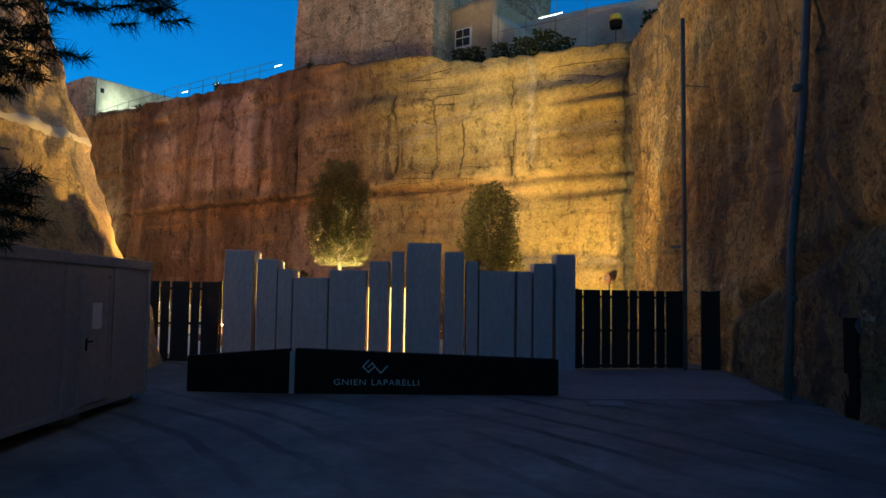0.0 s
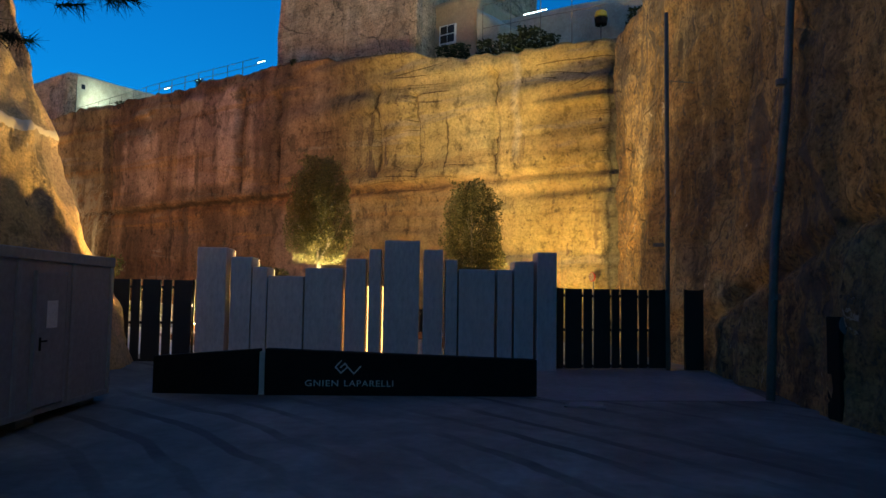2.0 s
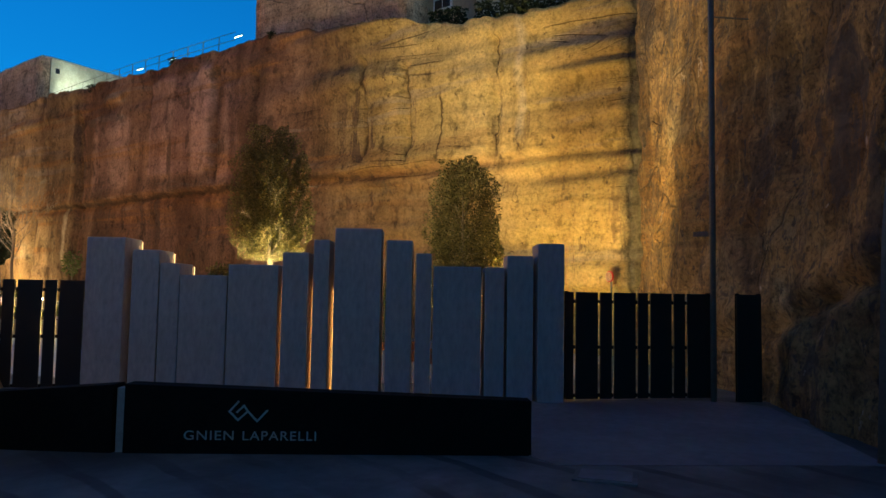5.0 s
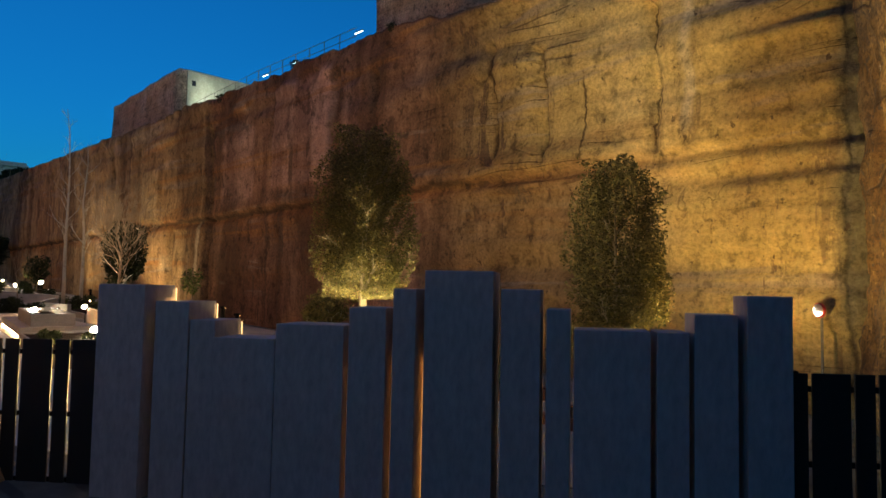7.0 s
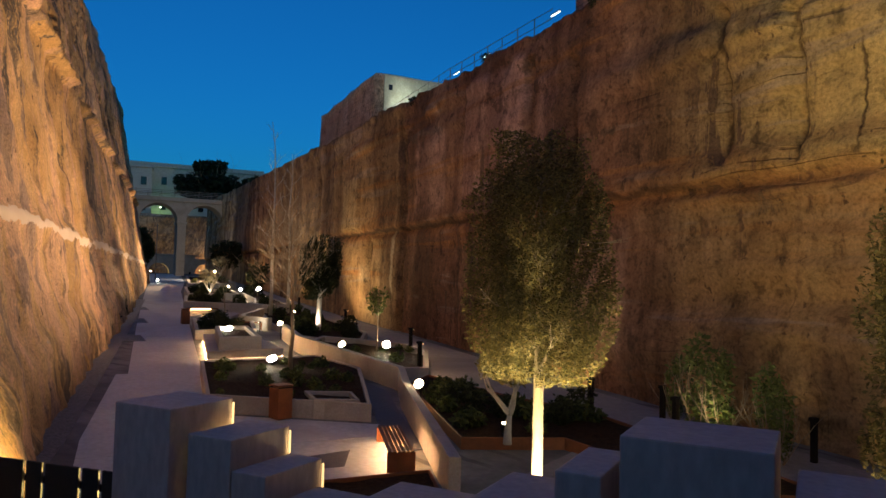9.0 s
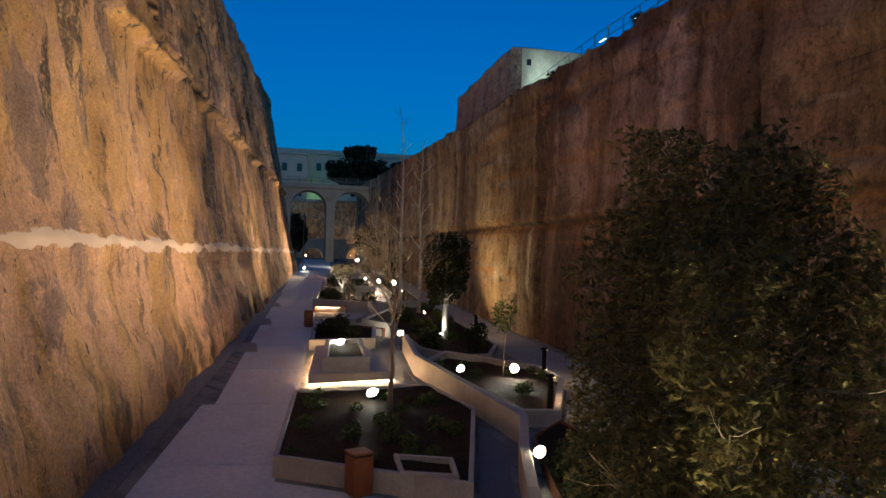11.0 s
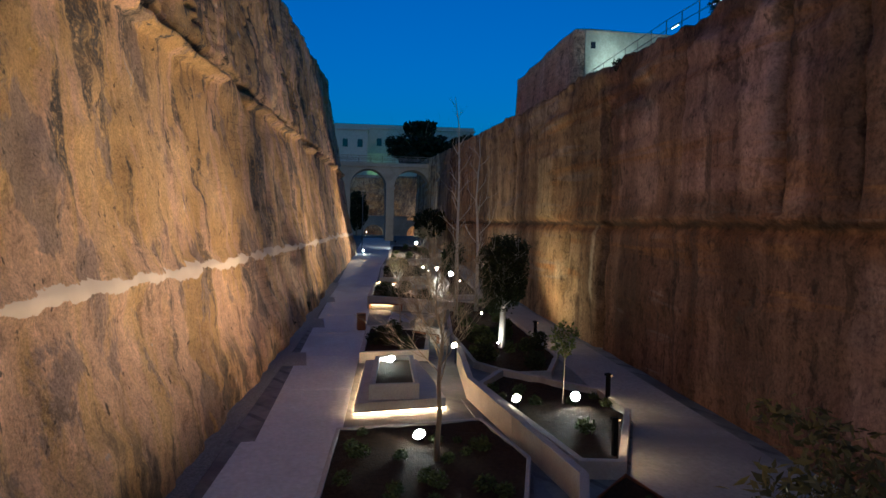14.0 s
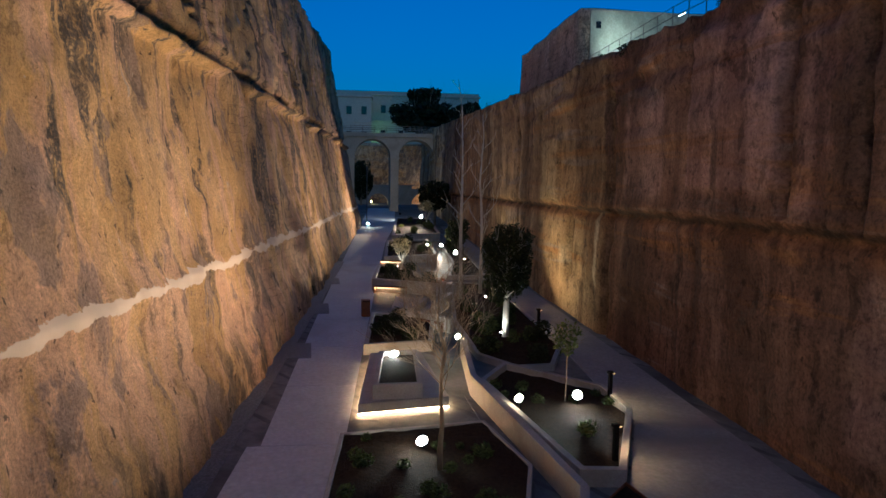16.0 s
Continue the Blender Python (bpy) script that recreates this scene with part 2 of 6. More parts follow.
    for lv in (0.38, 0.44, 0.49, 0.535, 0.59):
        q = seam(nt, bed, lv, 0.005, 0.5)
        seams = q if seams is None else maths(nt, "MAXIMUM", seams, q)
    gap = rise(nt, noise_tex(nt, coords(nt, (1, 1, 1.6)), 0.22, 4), 0.52, 0.6)
    seams = maths(nt, "MULTIPLY", seams, maths(nt, "MULTIPLY", gap, rise(nt, x, -34.0, -26.0)))
    jn = noise_tex(nt, coords(nt, (0.21, 0.21, 0.05)), 1.0, 4, 0.52, 0.4)
    joints = maths(nt, "MULTIPLY", seam(nt, jn, 0.50, 0.0035, 0.35), rise(nt, noise_tex(nt, v, 0.17, 4), 0.5, 0.56))
    # fixed upright cracks, broken off at the ledge
    for cx, z0, z1, w in ((-24.3, 8.3, 12.9, 0.13), (-21.8, 7.9, 12.1, 0.12), (-19.9, 7.9, 10.6, 0.07), (-31.6, 7.6, 13.5, 0.10), (-55.2, 3.4, 7.0, 0.16), (-52.3, 1.4, 7.2, 0.09), (-49.3, 7.4, 12.0, 0.08), (-68.0, 6.0, 14.0, 0.16), (-34.9, 7.8, 14.2, 0.09), (-17.2, 7.6, 12.6, 0.05), (-59.0, 8.2, 12.0, 0.06), (-11.45, 0.5, 13.0, 0.14)):
        c = maths(nt, "MULTIPLY", span(nt, xs, cx - w / 2, cx + w / 2, w * 0.5), span(nt, zs, z0, z1, 0.4, 0.8))
        joints = maths(nt, "MAXIMUM", joints, c)
    lines = maths(nt, "MAXIMUM", seams, joints)
    col = mix(nt, col, (0.075, 0.042, 0.026), lines)
    # bleached calcite runs
    for cx, z0, z1, w in ((-50.6, 3.6, 7.2, 0.4), (-56.0, 4.2, 5.2, 1.2), (-16.0, 8.3, 13.0, 0.35)):
        c = maths(nt, "MULTIPLY", span(nt, xs, cx - w / 2, cx + w / 2, w * 0.4), span(nt, zs, z0, z1, 0.5, 0.65))
        col = mix(nt, col, (0.62, 0.50, 0.33), c)
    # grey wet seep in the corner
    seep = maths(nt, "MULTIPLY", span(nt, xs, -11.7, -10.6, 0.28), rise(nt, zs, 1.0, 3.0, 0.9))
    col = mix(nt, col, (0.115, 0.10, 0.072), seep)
    # undercut shade painted as a dark line below the ledge; spalls with firm borders
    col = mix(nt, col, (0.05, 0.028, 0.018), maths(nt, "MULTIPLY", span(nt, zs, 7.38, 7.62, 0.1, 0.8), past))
    spall = noise_tex(nt, coords(nt, (1, 1, 0.62)), 0.95, 9, 0.68, 0.4)
    col = mix(nt, col, ramp(nt, spall, [(0.39, (0.5,)), (0.425, (0.97,)), (0.555, (1.03,)), (0.585, (1.28,))]), maths(nt, "MULTIPLY_ADD", past, 0.7, 0.15), "MULTIPLY")
    # dark crust in blotches
    crust = noise_tex(nt, coords(nt, (1, 1, 0.8)), 0.7, 8, 0.68, 0.4)
    col = mix(nt, col, (0.10, 0.072, 0.05), rise(nt, crust, 0.60, 0.68, 0.65))
    mid = noise_tex(nt, coords(nt, (1, 1, 0.8)), 1.7, 8, 0.68, 0.2)
    col = mix(nt, col, ramp(nt, mid, [(0.36, (0.45,)), (0.45, (0.97,)), (0.56, (1.04,)), (0.66, (1.25,))]), 0.85, "MULTIPLY")
    fine = noise_tex(nt, v, 8.0, 8, 0.74)
    col = mix(nt, col, ramp(nt, fine, [(0.36, (0.5,)), (0.5, (1.0,)), (0.64, (1.3,))]), 0.8, "MULTIPLY")
    pit = noise_tex(nt, coords(nt, (1, 1, 0.7)), 2.9, 5, 0.64)
    col = mix(nt, col, (0.06, 0.035, 0.022), rise(nt, pit, 0.64, 0.68, 0.75))
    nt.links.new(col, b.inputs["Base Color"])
    b.inputs["Specular IOR Level"].default_value = 0.2
    h = mix(nt, mix(nt, mix(nt, mid, spall, 0.4), fine, 0.35), (0.0, 0.0, 0.0), lines)
    bump(nt, b, h, 0.85, 0.16)
    return m


def rampart_stone():
    """Battered rampart: ochre and tan faced stone, granular black run-off on the upper part, a thin plaster strip, flaked render below."""
    m, nt, b = mat("limestone_rampart", 0.94)
    v = coords(nt)
    xs, zs = warped_xz(nt, v, 0.55, 0.9)
    big = noise_tex(nt, coords(nt, (1, 1, 0.8)), 0.15, 6, 0.6, 0.5)
    col = ramp(nt, big, [(0.34, (0.42, 0.235, 0.092)), (0.45, (0.54, 0.315, 0.122)), (0.55, (0.60, 0.365, 0.17)), (0.66, (0.64, 0.415, 0.235))])
    pinks = noise_tex(nt, coords(nt, (0.7, 0.7, 0.16)), 0.8, 6, 0.6, 0.3)
    col = mix(nt, col, (0.62, 0.365, 0.235), rise(nt, pinks, 0.48, 0.58, 0.75))
    # mauve-grey patches with ragged borders
    pat = noise_tex(nt, coords(nt, (1, 1, 0.65)), 0.42, 8, 0.66, 0.35)
    col = mix(nt, col, (0.25, 0.175, 0.145), rise(nt, pat, 0.555, 0.60, 0.7))
    grain = noise_tex(nt, v, 6.0, 7, 0.76)
    fine = noise_tex(nt, v, 15.0, 6, 0.76)
    # black run-off in groups of tongues, grainy; heavier above the strip
    tongue = noise_tex(nt, coords(nt, (0.75, 0.75, 0.06)), 1.0, 6, 0.6)
    field = maths(nt, "ADD", rise(nt, noise_tex(nt, coords(nt, (1, 1, 0.55)), 0.2, 5), 0.40, 0.54, 0.75), rise(nt, zs, 5.5, 10.0, 0.35))
    run = maths(nt, "MULTIPLY", rise(nt, tongue, 0.53, 0.58), field)
    run = maths(nt, "MULTIPLY", run, ramp(nt, grain, [(0.42, (1.0,)), (0.52, (0.8,)), (0.60, (0.15,))]))
    col = mix(nt, col, (0.115, 0.088, 0.068), run)
    thin = noise_tex(nt, coords(nt, (2.1, 2.1, 0.09)), 1.0, 5, 0.6)
    col = mix(nt, col, (0.13, 0.09, 0.065), maths(nt, "MULTIPLY", rise(nt, thin, 0.585, 0.64, 0.5), rise(nt, noise_tex(nt, v, 0.23, 4), 0.45, 0.58)))
    # damp dark foot
    foot = noise_tex(nt, coords(nt, (0.8, 0.8, 0.22)), 1.0, 7, 0.64)
    hz = maths(nt, "ADD", zs, maths(nt, "MULTIPLY", xs, 0.034))
    col = mix(nt, col, (0.10, 0.08, 0.06), maths(nt, "MULTIPLY", rise(nt, foot, 0.5, 0.6, 0.8), rise(nt, hz, 2.6, 0.4)))
    # tear-shaped hollows
    td = noise_tex(nt, coords(nt, (1.0, 1.0, 0.5)), 0.62, 2, 0.5)
    col = mix(nt, col, (0.12, 0.088, 0.068), rise(nt, td, 0.70, 0.73, 0.85))
    # ashlar courses that still show above the cordon
    br = nd(nt, "ShaderNodeTexBrick", Scale=1.0, Mortar_Size=0.02, Row_Height=0.42, Brick_Width=0.85)
    cmb = nt.nodes.new("ShaderNodeCombineXYZ")
    nt.links.new(xs, cmb.inputs[0])
    nt.links.new(zs, cmb.inputs[1])
    nt.links.new(cmb.outputs[0], br.inputs["Vector"])
    for k, c in (("Color1", 1.0), ("Color2", 0.72), ("Mortar", 0.4)):
        br.inputs[k].default_value = (c, c * 0.98, c * 0.96, 1)
    high = maths(nt, "MULTIPLY", maths(nt, "MAXIMUM", rise(nt, zs, 13.2, 14.2), rise(nt, xs, -36.0, -52.0, 0.75)), rise(nt, noise_tex(nt, v, 0.3, 4), 0.38, 0.55, 0.9))
    col = mix(nt, col, br.outputs["Color"], high, "MULTIPLY")
    # plaster strip and flakes of old render
    sep = nt.nodes.new("ShaderNodeSeparateXYZ")
    nt.links.new(v, sep.inputs[0])
    wob = noise_tex(nt, coords(nt, (0.30, 0.30, 0.30)), 1.0, 9, 0.66)
    off = maths(nt, "ABSOLUTE", maths(nt, "SUBTRACT", maths(nt, "MULTIPLY_ADD", wob, 0.9, sep.outputs[2]), 5.75 + 0.45))
    wide = maths(nt, "MULTIPLY_ADD", noise_tex(nt, coords(nt, (0.5, 0.5, 0.5)), 1.3, 6, 0.66), 0.8, -0.25)
    strip = maths(nt, "LESS_THAN", off, wide)
    render_col = mix(nt, (0.74, 0.58, 0.44), (0.60, 0.45, 0.33), pat)
    fl_ = noise_tex(nt, coords(nt, (0.8, 0.8, 0.5)), 0.6, 8, 0.64, 0.6)
    col = mix(nt, col, (0.50, 0.38, 0.28), rise(nt, fl_, 0.66, 0.668, 0.8))
    chip = noise_tex(nt, coords(nt, (1, 1, 0.7)), 2.6, 5, 0.62, 0.3)
    col = mix(nt, col, (0.60, 0.46, 0.34), rise(nt, chip, 0.70, 0.715, 0.8))
    # scabs and spalls with firm borders, pits
    scab = noise_tex(nt, coords(nt, (1, 1, 0.6)), 1.25, 9, 0.7, 0.3)
    col = mix(nt, col, ramp(nt, scab, [(0.385, (0.6,)), (0.42, (0.97,)), (0.55, (1.03,)), (0.58, (1.2,))]), 0.85, "MULTIPLY")
    col = mix(nt, col, ramp(nt, grain, [(0.33, (0.5,)), (0.42, (0.97,)), (0.57, (1.03,)), (0.68, (1.25,))]), 0.85, "MULTIPLY")
    col = mix(nt, col, ramp(nt, fine, [(0.36, (0.55,)), (0.5, (1.0,)), (0.64, (1.3,))]), 0.8, "MULTIPLY")
    pit = noise_tex(nt, coords(nt, (1, 1, 0.6)), 3.6, 5, 0.62)
    col = mix(nt, col, (0.07, 0.05, 0.036), rise(nt, pit, 0.64, 0.68, 0.8))
    col = mix(nt, col, render_col, strip)
    nt.links.new(col, b.inputs["Base Color"])
    b.inputs["Specular IOR Level"].default_value = 0.2
    h = mix(nt, mix(nt, grain, scab, 0.55), (0.0, 0.0, 0.0), rise(nt, td, 0.70, 0.73))
    h = mix(nt, h, (0.75, 0.75, 0.75), strip)
    bump(nt, b, h, 1.0, 0.22)
    return m


ROCK_N = north_stone()
ROCK_S = rampart_stone()
ROCK_E = rock_material("limestone_raw", (0.40, 0.275, 0.14), (0.23, 0.145, 0.075), (0.50, 0.37, 0.21), streaks=0.7, grey=0.95, layers=0.4, plates=True)
ROCK_W = rock_material("limestone_masonry", (0.52, 0.36, 0.235), (0.38, 0.25, 0.15), (0.60, 0.45, 0.32), streaks=0.4, grey=0.7, course=0.9, layers=0.3)


def plain(name, c1, c2, scale=3.0, rough=0.85, metal=0.0, bmp=0.3, dist=0.02, stain=None, stretch=(1, 1, 1), spec=None, marks=False):
    m, nt, b = mat(name, rough, metal)
    v = coords(nt, stretch)
    n1 = noise_tex(nt, v, scale, 7, 0.65, 0.3)
    n2 = noise_tex(nt, v, scale * 11, 5, 0.6)
    col = ramp(nt, n1, [(0.3, c1), (0.7, c2)])
    col = mix(nt, col, ramp(nt, n2, [(0.25, (0.65,)), (0.7, (1.08,))]), 0.7, "MULTIPLY")
    if stain:
        n3 = noise_tex(nt, coords(nt), scale * 0.28, 6, 0.6, 1.0)
        col = mix(nt, col, stain, ramp(nt, n3, [(0.52, (0, 0, 0)), (0.66, (0.8,) * 3)]))
    if marks:
        # rubber left by turning tyres: warped rings about a far centre
        mp = nt.nodes.new("ShaderNodeMapping")
        tc = nt.nodes.new("ShaderNodeTexCoord")
        mp.inputs["Location"].default_value = (14.0, 16.0, 0)
        nt.links.new(tc.outputs["Object"], mp.inputs["Vector"])
        wv = nd(nt, "ShaderNodeTexWave", Scale=0.34, Distortion=3.0, Detail=4.0)
        wv.wave_type, wv.rings_direction = "RINGS", "Z"
        nt.links.new(mp.outputs[0], wv.inputs["Vector"])
        br = noise_tex(nt, coords(nt), 0.25, 4)
        k = mix(nt, ramp(nt, wv.outputs["Fac"], [(0.84, (0, 0, 0)), (0.93, (0.9,) * 3)]), ramp(nt, br, [(0.42, (0, 0, 0)), (0.6, (1, 1, 1))]), 1.0, "MULTIPLY")
        col = mix(nt, col, (0.045, 0.043, 0.042), k)
    nt.links.new(col, b.inputs["Base Color"])
    if spec is not None:
        b.inputs["Specular IOR Level"].default_value = spec
    nt.links.new(ramp(nt, n1, [(0.2, (max(rough - 0.15, 0.05),)), (0.8, (min(rough + 0.1, 1),))]), b.inputs["Roughness"])
    bump(nt, b, n2, bmp, dist)
    return m


CONCRETE = plain("cast_concrete", (0.36, 0.33, 0.30), (0.46, 0.43, 0.39), 1.6, 0.8, bmp=0.25, stain=(0.30, 0.26, 0.22))
PATH = plain("path_concrete", (0.53, 0.545, 0.545), (0.63, 0.655, 0.655), 0.6, 0.8, bmp=0.2, stain=(0.44, 0.425, 0.41))
PILLAR = plain("pillar_stone", (0.50, 0.42, 0.395), (0.60, 0.51, 0.485), 1.3, 0.85, bmp=0.15, stain=(0.42, 0.35, 0.325), spec=0.2, stretch=(1, 1, 0.4))
ASPHALT = plain("worn_asphalt", (0.062, 0.064, 0.058), (0.30, 0.305, 0.275), 0.42, 0.75, bmp=0.8, stain=(0.05, 0.047, 0.045), marks=True)
# darker copy of the path concrete, the planter wall's shadow is in its colour
SIDE = plain("side_path_concrete", (0.27, 0.255, 0.24), (0.36, 0.34, 0.32), 0.6, 0.85, bmp=0.25, stain=(0.22, 0.205, 0.19))
APRON = plain("worn_apron_concrete", (0.20, 0.19, 0.185), (0.31, 0.30, 0.285), 0.5, 0.8, bmp=0.35, stain=(0.15, 0.145, 0.14))
RAMP = plain("dark_paving", (0.12, 0.12, 0.125), (0.16, 0.16, 0.165), 0.8, 0.8)
GRAVEL = plain("gravel_bed", (0.19, 0.185, 0.18), (0.46, 0.45, 0.44), 14.0, 0.95, bmp=1.0, dist=0.05)
SOIL = plain("bark_mulch", (0.022, 0.015, 0.010), (0.085, 0.052, 0.030), 9.0, 0.98, bmp=1.0, dist=0.08, spec=0.1)
CORTEN = plain("rusted_steel", (0.16, 0.055, 0.022), (0.27, 0.10, 0.04), 4.0, 0.8, 0.2, bmp=0.25)
BLACK = plain("black_coated_metal", (0.012, 0.010, 0.009), (0.020, 0.017, 0.015), 2.0, 0.85, bmp=0.05, spec=0.08)
DARKWOOD = plain("black_stained_timber", (0.010, 0.009, 0.009), (0.02, 0.018, 0.016), 2.0, 0.7, stretch=(6, 6, 0.5))
STEEL = plain("dull_galvanised_steel", (0.17, 0.15, 0.13), (0.25, 0.225, 0.20), 3.0, 0.85, 0.0, bmp=0.05, spec=0.15)
CABIN = plain("painted_sheet", (0.27, 0.265, 0.275), (0.33, 0.32, 0.33), 0.8, 0.5, bmp=0.05, stain=(0.27, 0.275, 0.28))
CABIN_TRIM = plain("painted_trim", (0.27, 0.28, 0.29), (0.33, 0.34, 0.35), 1.0, 0.5, bmp=0.05)
PAPER = plain("paper_notice", (0.75, 0.75, 0.73), (0.8, 0.8, 0.78), 2.0, 0.9)
PALE_MASONRY = plain("pale_masonry", (0.33, 0.32, 0.25), (0.52, 0.50, 0.41), 0.8, 0.9, bmp=0.5, dist=0.06, stain=(0.15, 0.14, 0.11))
PLASTER = plain("aged_render", (0.42, 0.29, 0.175), (0.52, 0.37, 0.23), 0.7, 0.9, stain=(0.2, 0.15, 0.10))
BRIDGE = plain("bridge_ashlar", (0.36, 0.29, 0.22), (0.44, 0.36, 0.28), 0.5, 0.9, stain=(0.26, 0.205, 0.15))
BARK = plain("grey_bark", (0.20, 0.15, 0.10), (0.36, 0.28, 0.19), 6.0, 0.95, bmp=0.8, stretch=(1, 1, 0.25))
PALEBARK = plain("pale_bark", (0.50, 0.45, 0.37), (0.62, 0.57, 0.48), 5.0, 0.9, bmp=0.5, stain=(0.3, 0.26, 0.21))
DARKWIN = plain("window_dark_glass", (0.012, 0.014, 0.018), (0.02, 0.022, 0.028), 1.0, 0.15)
WHITE = plain("white_paint", (0.7, 0.69, 0.66), (0.8, 0.79, 0.76), 2.0, 0.6)
RED = plain("red_paint", (0.45, 0.03, 0.02), (0.55, 0.05, 0.03), 2.0, 0.5)
YELLOW = plain("yellow_plastic", (0.65, 0.42, 0.02), (0.75, 0.5, 0.03), 2.0, 0.45)
LETTER = plain("brushed_letters", (0.42, 0.42, 0.42), (0.55, 0.55, 0.55), 5.0, 0.45, 0.3)
TIMBER = plain("bench_timber", (0.13, 0.07, 0.035), (0.22, 0.12, 0.06), 3.0, 0.7, stretch=(0.5, 5, 5))


def leaf_material(name, c1, c2, trans=0.25):
    m, nt, b = mat(name, 0.65)
    b.inputs["Specular IOR Level"].default_value = 0.2
    geo = nt.nodes.new("ShaderNodeNewGeometry")
    col = ramp(nt, geo.outputs["Random Per Island"], [(0.0, c1), (0.6, c2), (1.0, (c2[0] * 1.5, c2[1] * 1.4, c2[2] * 1.3))])
    nt.links.new(col, b.inputs["Base Color"])
    tr = nt.nodes.new("ShaderNodeBsdfTranslucent")
    nt.links.new(col, tr.inputs["Color"])
    ms = nt.nodes.new("ShaderNodeMixShader")
    ms.inputs[0].default_value = trans
    nt.links.new(b.outputs[0], ms.inputs[1])
    nt.links.new(tr.outputs[0], ms.inputs[2])
    nt.links.new(ms.outputs[0], nt.nodes["Material Output"].inputs["Surface"])
    return m


LEAF = leaf_material("olive_leaf", (0.062, 0.054, 0.018), (0.150, 0.122, 0.044), 0.3)
LEAF_DARK = leaf_material("holm_oak_leaf", (0.012, 0.018, 0.008), (0.035, 0.045, 0.018))
LEAF_FRESH = leaf_material("shrub_leaf", (0.05, 0.075, 0.02), (0.13, 0.16, 0.05))
LEAF_HERB = leaf_material("herb_leaf", (0.03, 0.045, 0.014), (0.085, 0.105, 0.034))
LEAF_SILVER = leaf_material("silver_olive_leaf", (0.14, 0.13, 0.075), (0.30, 0.27, 0.17), 0.3)
NEEDLE = leaf_material("pine_needle", (0.008, 0.012, 0.007), (0.022, 0.03, 0.014), 0.1)


def glow(name, colour, strength):
    m, nt, b = mat(name, 0.4)
    b.inputs["Emission Color"].default_value = (*colour, 1)
    b.inputs["Emission Strength"].default_value = strength
    return m


LENS_WHITE = glow("lamp_lens_white", (1.0, 0.88, 0.68), 260)
LENS_WARM = glow("lamp_lens_warm", (1.0, 0.75, 0.42), 130)
LED = glow("led_strip", (1.0, 0.56, 0.26), 95)
GLOW_EDGE = glow("lit_edge_glow", (1.0, 0.62, 0.25), 1.3)
LED_DIM = glow("joint_strip", (1.0, 0.50, 0.14), 3)
TUBE = glow("fluorescent_tube", (0.75, 0.95, 1.0), 5)

# ---------------------------------------------------------------- mesh helpers
UX, UY = 0.806, 0.592            # along the entrance, to the right
NX, NY = -0.592, 0.806           # into the garden


def floor_z(x, y):
    """Level of the ground: a forecourt falling towards the road, a garden that climbs gently to the bridge."""
    d = NX * x + NY * y
    return 0.034 * max(0.0, min(-x, 150.0) - 15.0) + max(-0.5, min(0.0, 0.02 * (d - 19.5)))


def mesh_ob(name, verts, faces, material, parent=None, label="", smooth=False):
    me = bpy.data.meshes.new(name)
    me.from_pydata([tuple(v) for v in verts], [], [tuple(f) for f in faces])
    me.update()
    if smooth:
        me.polygons.foreach_set("use_smooth", [True] * len(me.polygons))
    me.materials.append(material)
    ob = new(name, me)
    if parent:
        ob.parent = parent
    if label:
        tagged(ob, label)
    return ob


def part(name, bm, material, parent=None, label="", smooth=False):
    me = bpy.data.meshes.new(name)
    bm.normal_update()
    bm.to_mesh(me)
    bm.free()
    if smooth:
        me.polygons.foreach_set("use_smooth", [True] * len(me.polygons))
    me.materials.append(material)
    ob = new(name, me)
    if parent:
        ob.parent = parent
    if label:
        tagged(ob, label)
    return ob


def empty(name, m, label, category, group="", kind=""):
    ob = new(name)
    ob.empty_display_size = 0.1
    ob.matrix_basis = m
    return tagged(ob, label, category, group, kind)


def box(sx, sy, sz, at=(0, 0, 0), bevel=0.0, rot=None, bm=None):
    """A box, its base centre at `at`, with bevelled edges."""
    b2 = bmesh.new()
    bmesh.ops.create_cube(b2, size=1)
    bmesh.ops.scale(b2, vec=(sx, sy, sz), verts=b2.verts)
    if bevel:
        bmesh.ops.bevel(b2, geom=list(b2.edges), offset=bevel, segments=2, affect="EDGES", profile=0.6)
    if rot:
        bmesh.ops.transform(b2, matrix=rot, verts=b2.verts)
    bmesh.ops.translate(b2, vec=(at[0], at[1], at[2] + sz / 2), verts=b2.verts)
    if bm is None:
        return b2
    tmp = bpy.data.meshes.new("tmp")
    b2.to_mesh(tmp)
    b2.free()
    bm.from_mesh(tmp)
    bpy.data.meshes.remove(tmp)
    return bm


def cyl(r1, r2, h, at=(0, 0, 0), seg=16, rot=None, bm=None, bevel=0.0):
    b2 = bmesh.new()
    bmesh.ops.create_cone(b2, cap_ends=True, segments=seg, radius1=r1, radius2=r2, depth=h)
    bmesh.ops.translate(b2, vec=(0, 0, h / 2), verts=b2.verts)
    if bevel:
        bmesh.ops.bevel(b2, geom=[e for e in b2.edges if abs(e.verts[0].co.z - e.verts[1].co.z) < 1e-5], offset=bevel, segments=2, affect="EDGES")
    if rot:
        bmesh.ops.transform(b2, matrix=rot, verts=b2.verts)
    bmesh.ops.translate(b2, vec=at, verts=b2.verts)
    if bm is None:
        return b2
    tmp = bpy.data.meshes.new("tmp")
    b2.to_mesh(tmp)
    b2.free()
    bm.from_mesh(tmp)
    bpy.data.meshes.remove(tmp)
    return bm


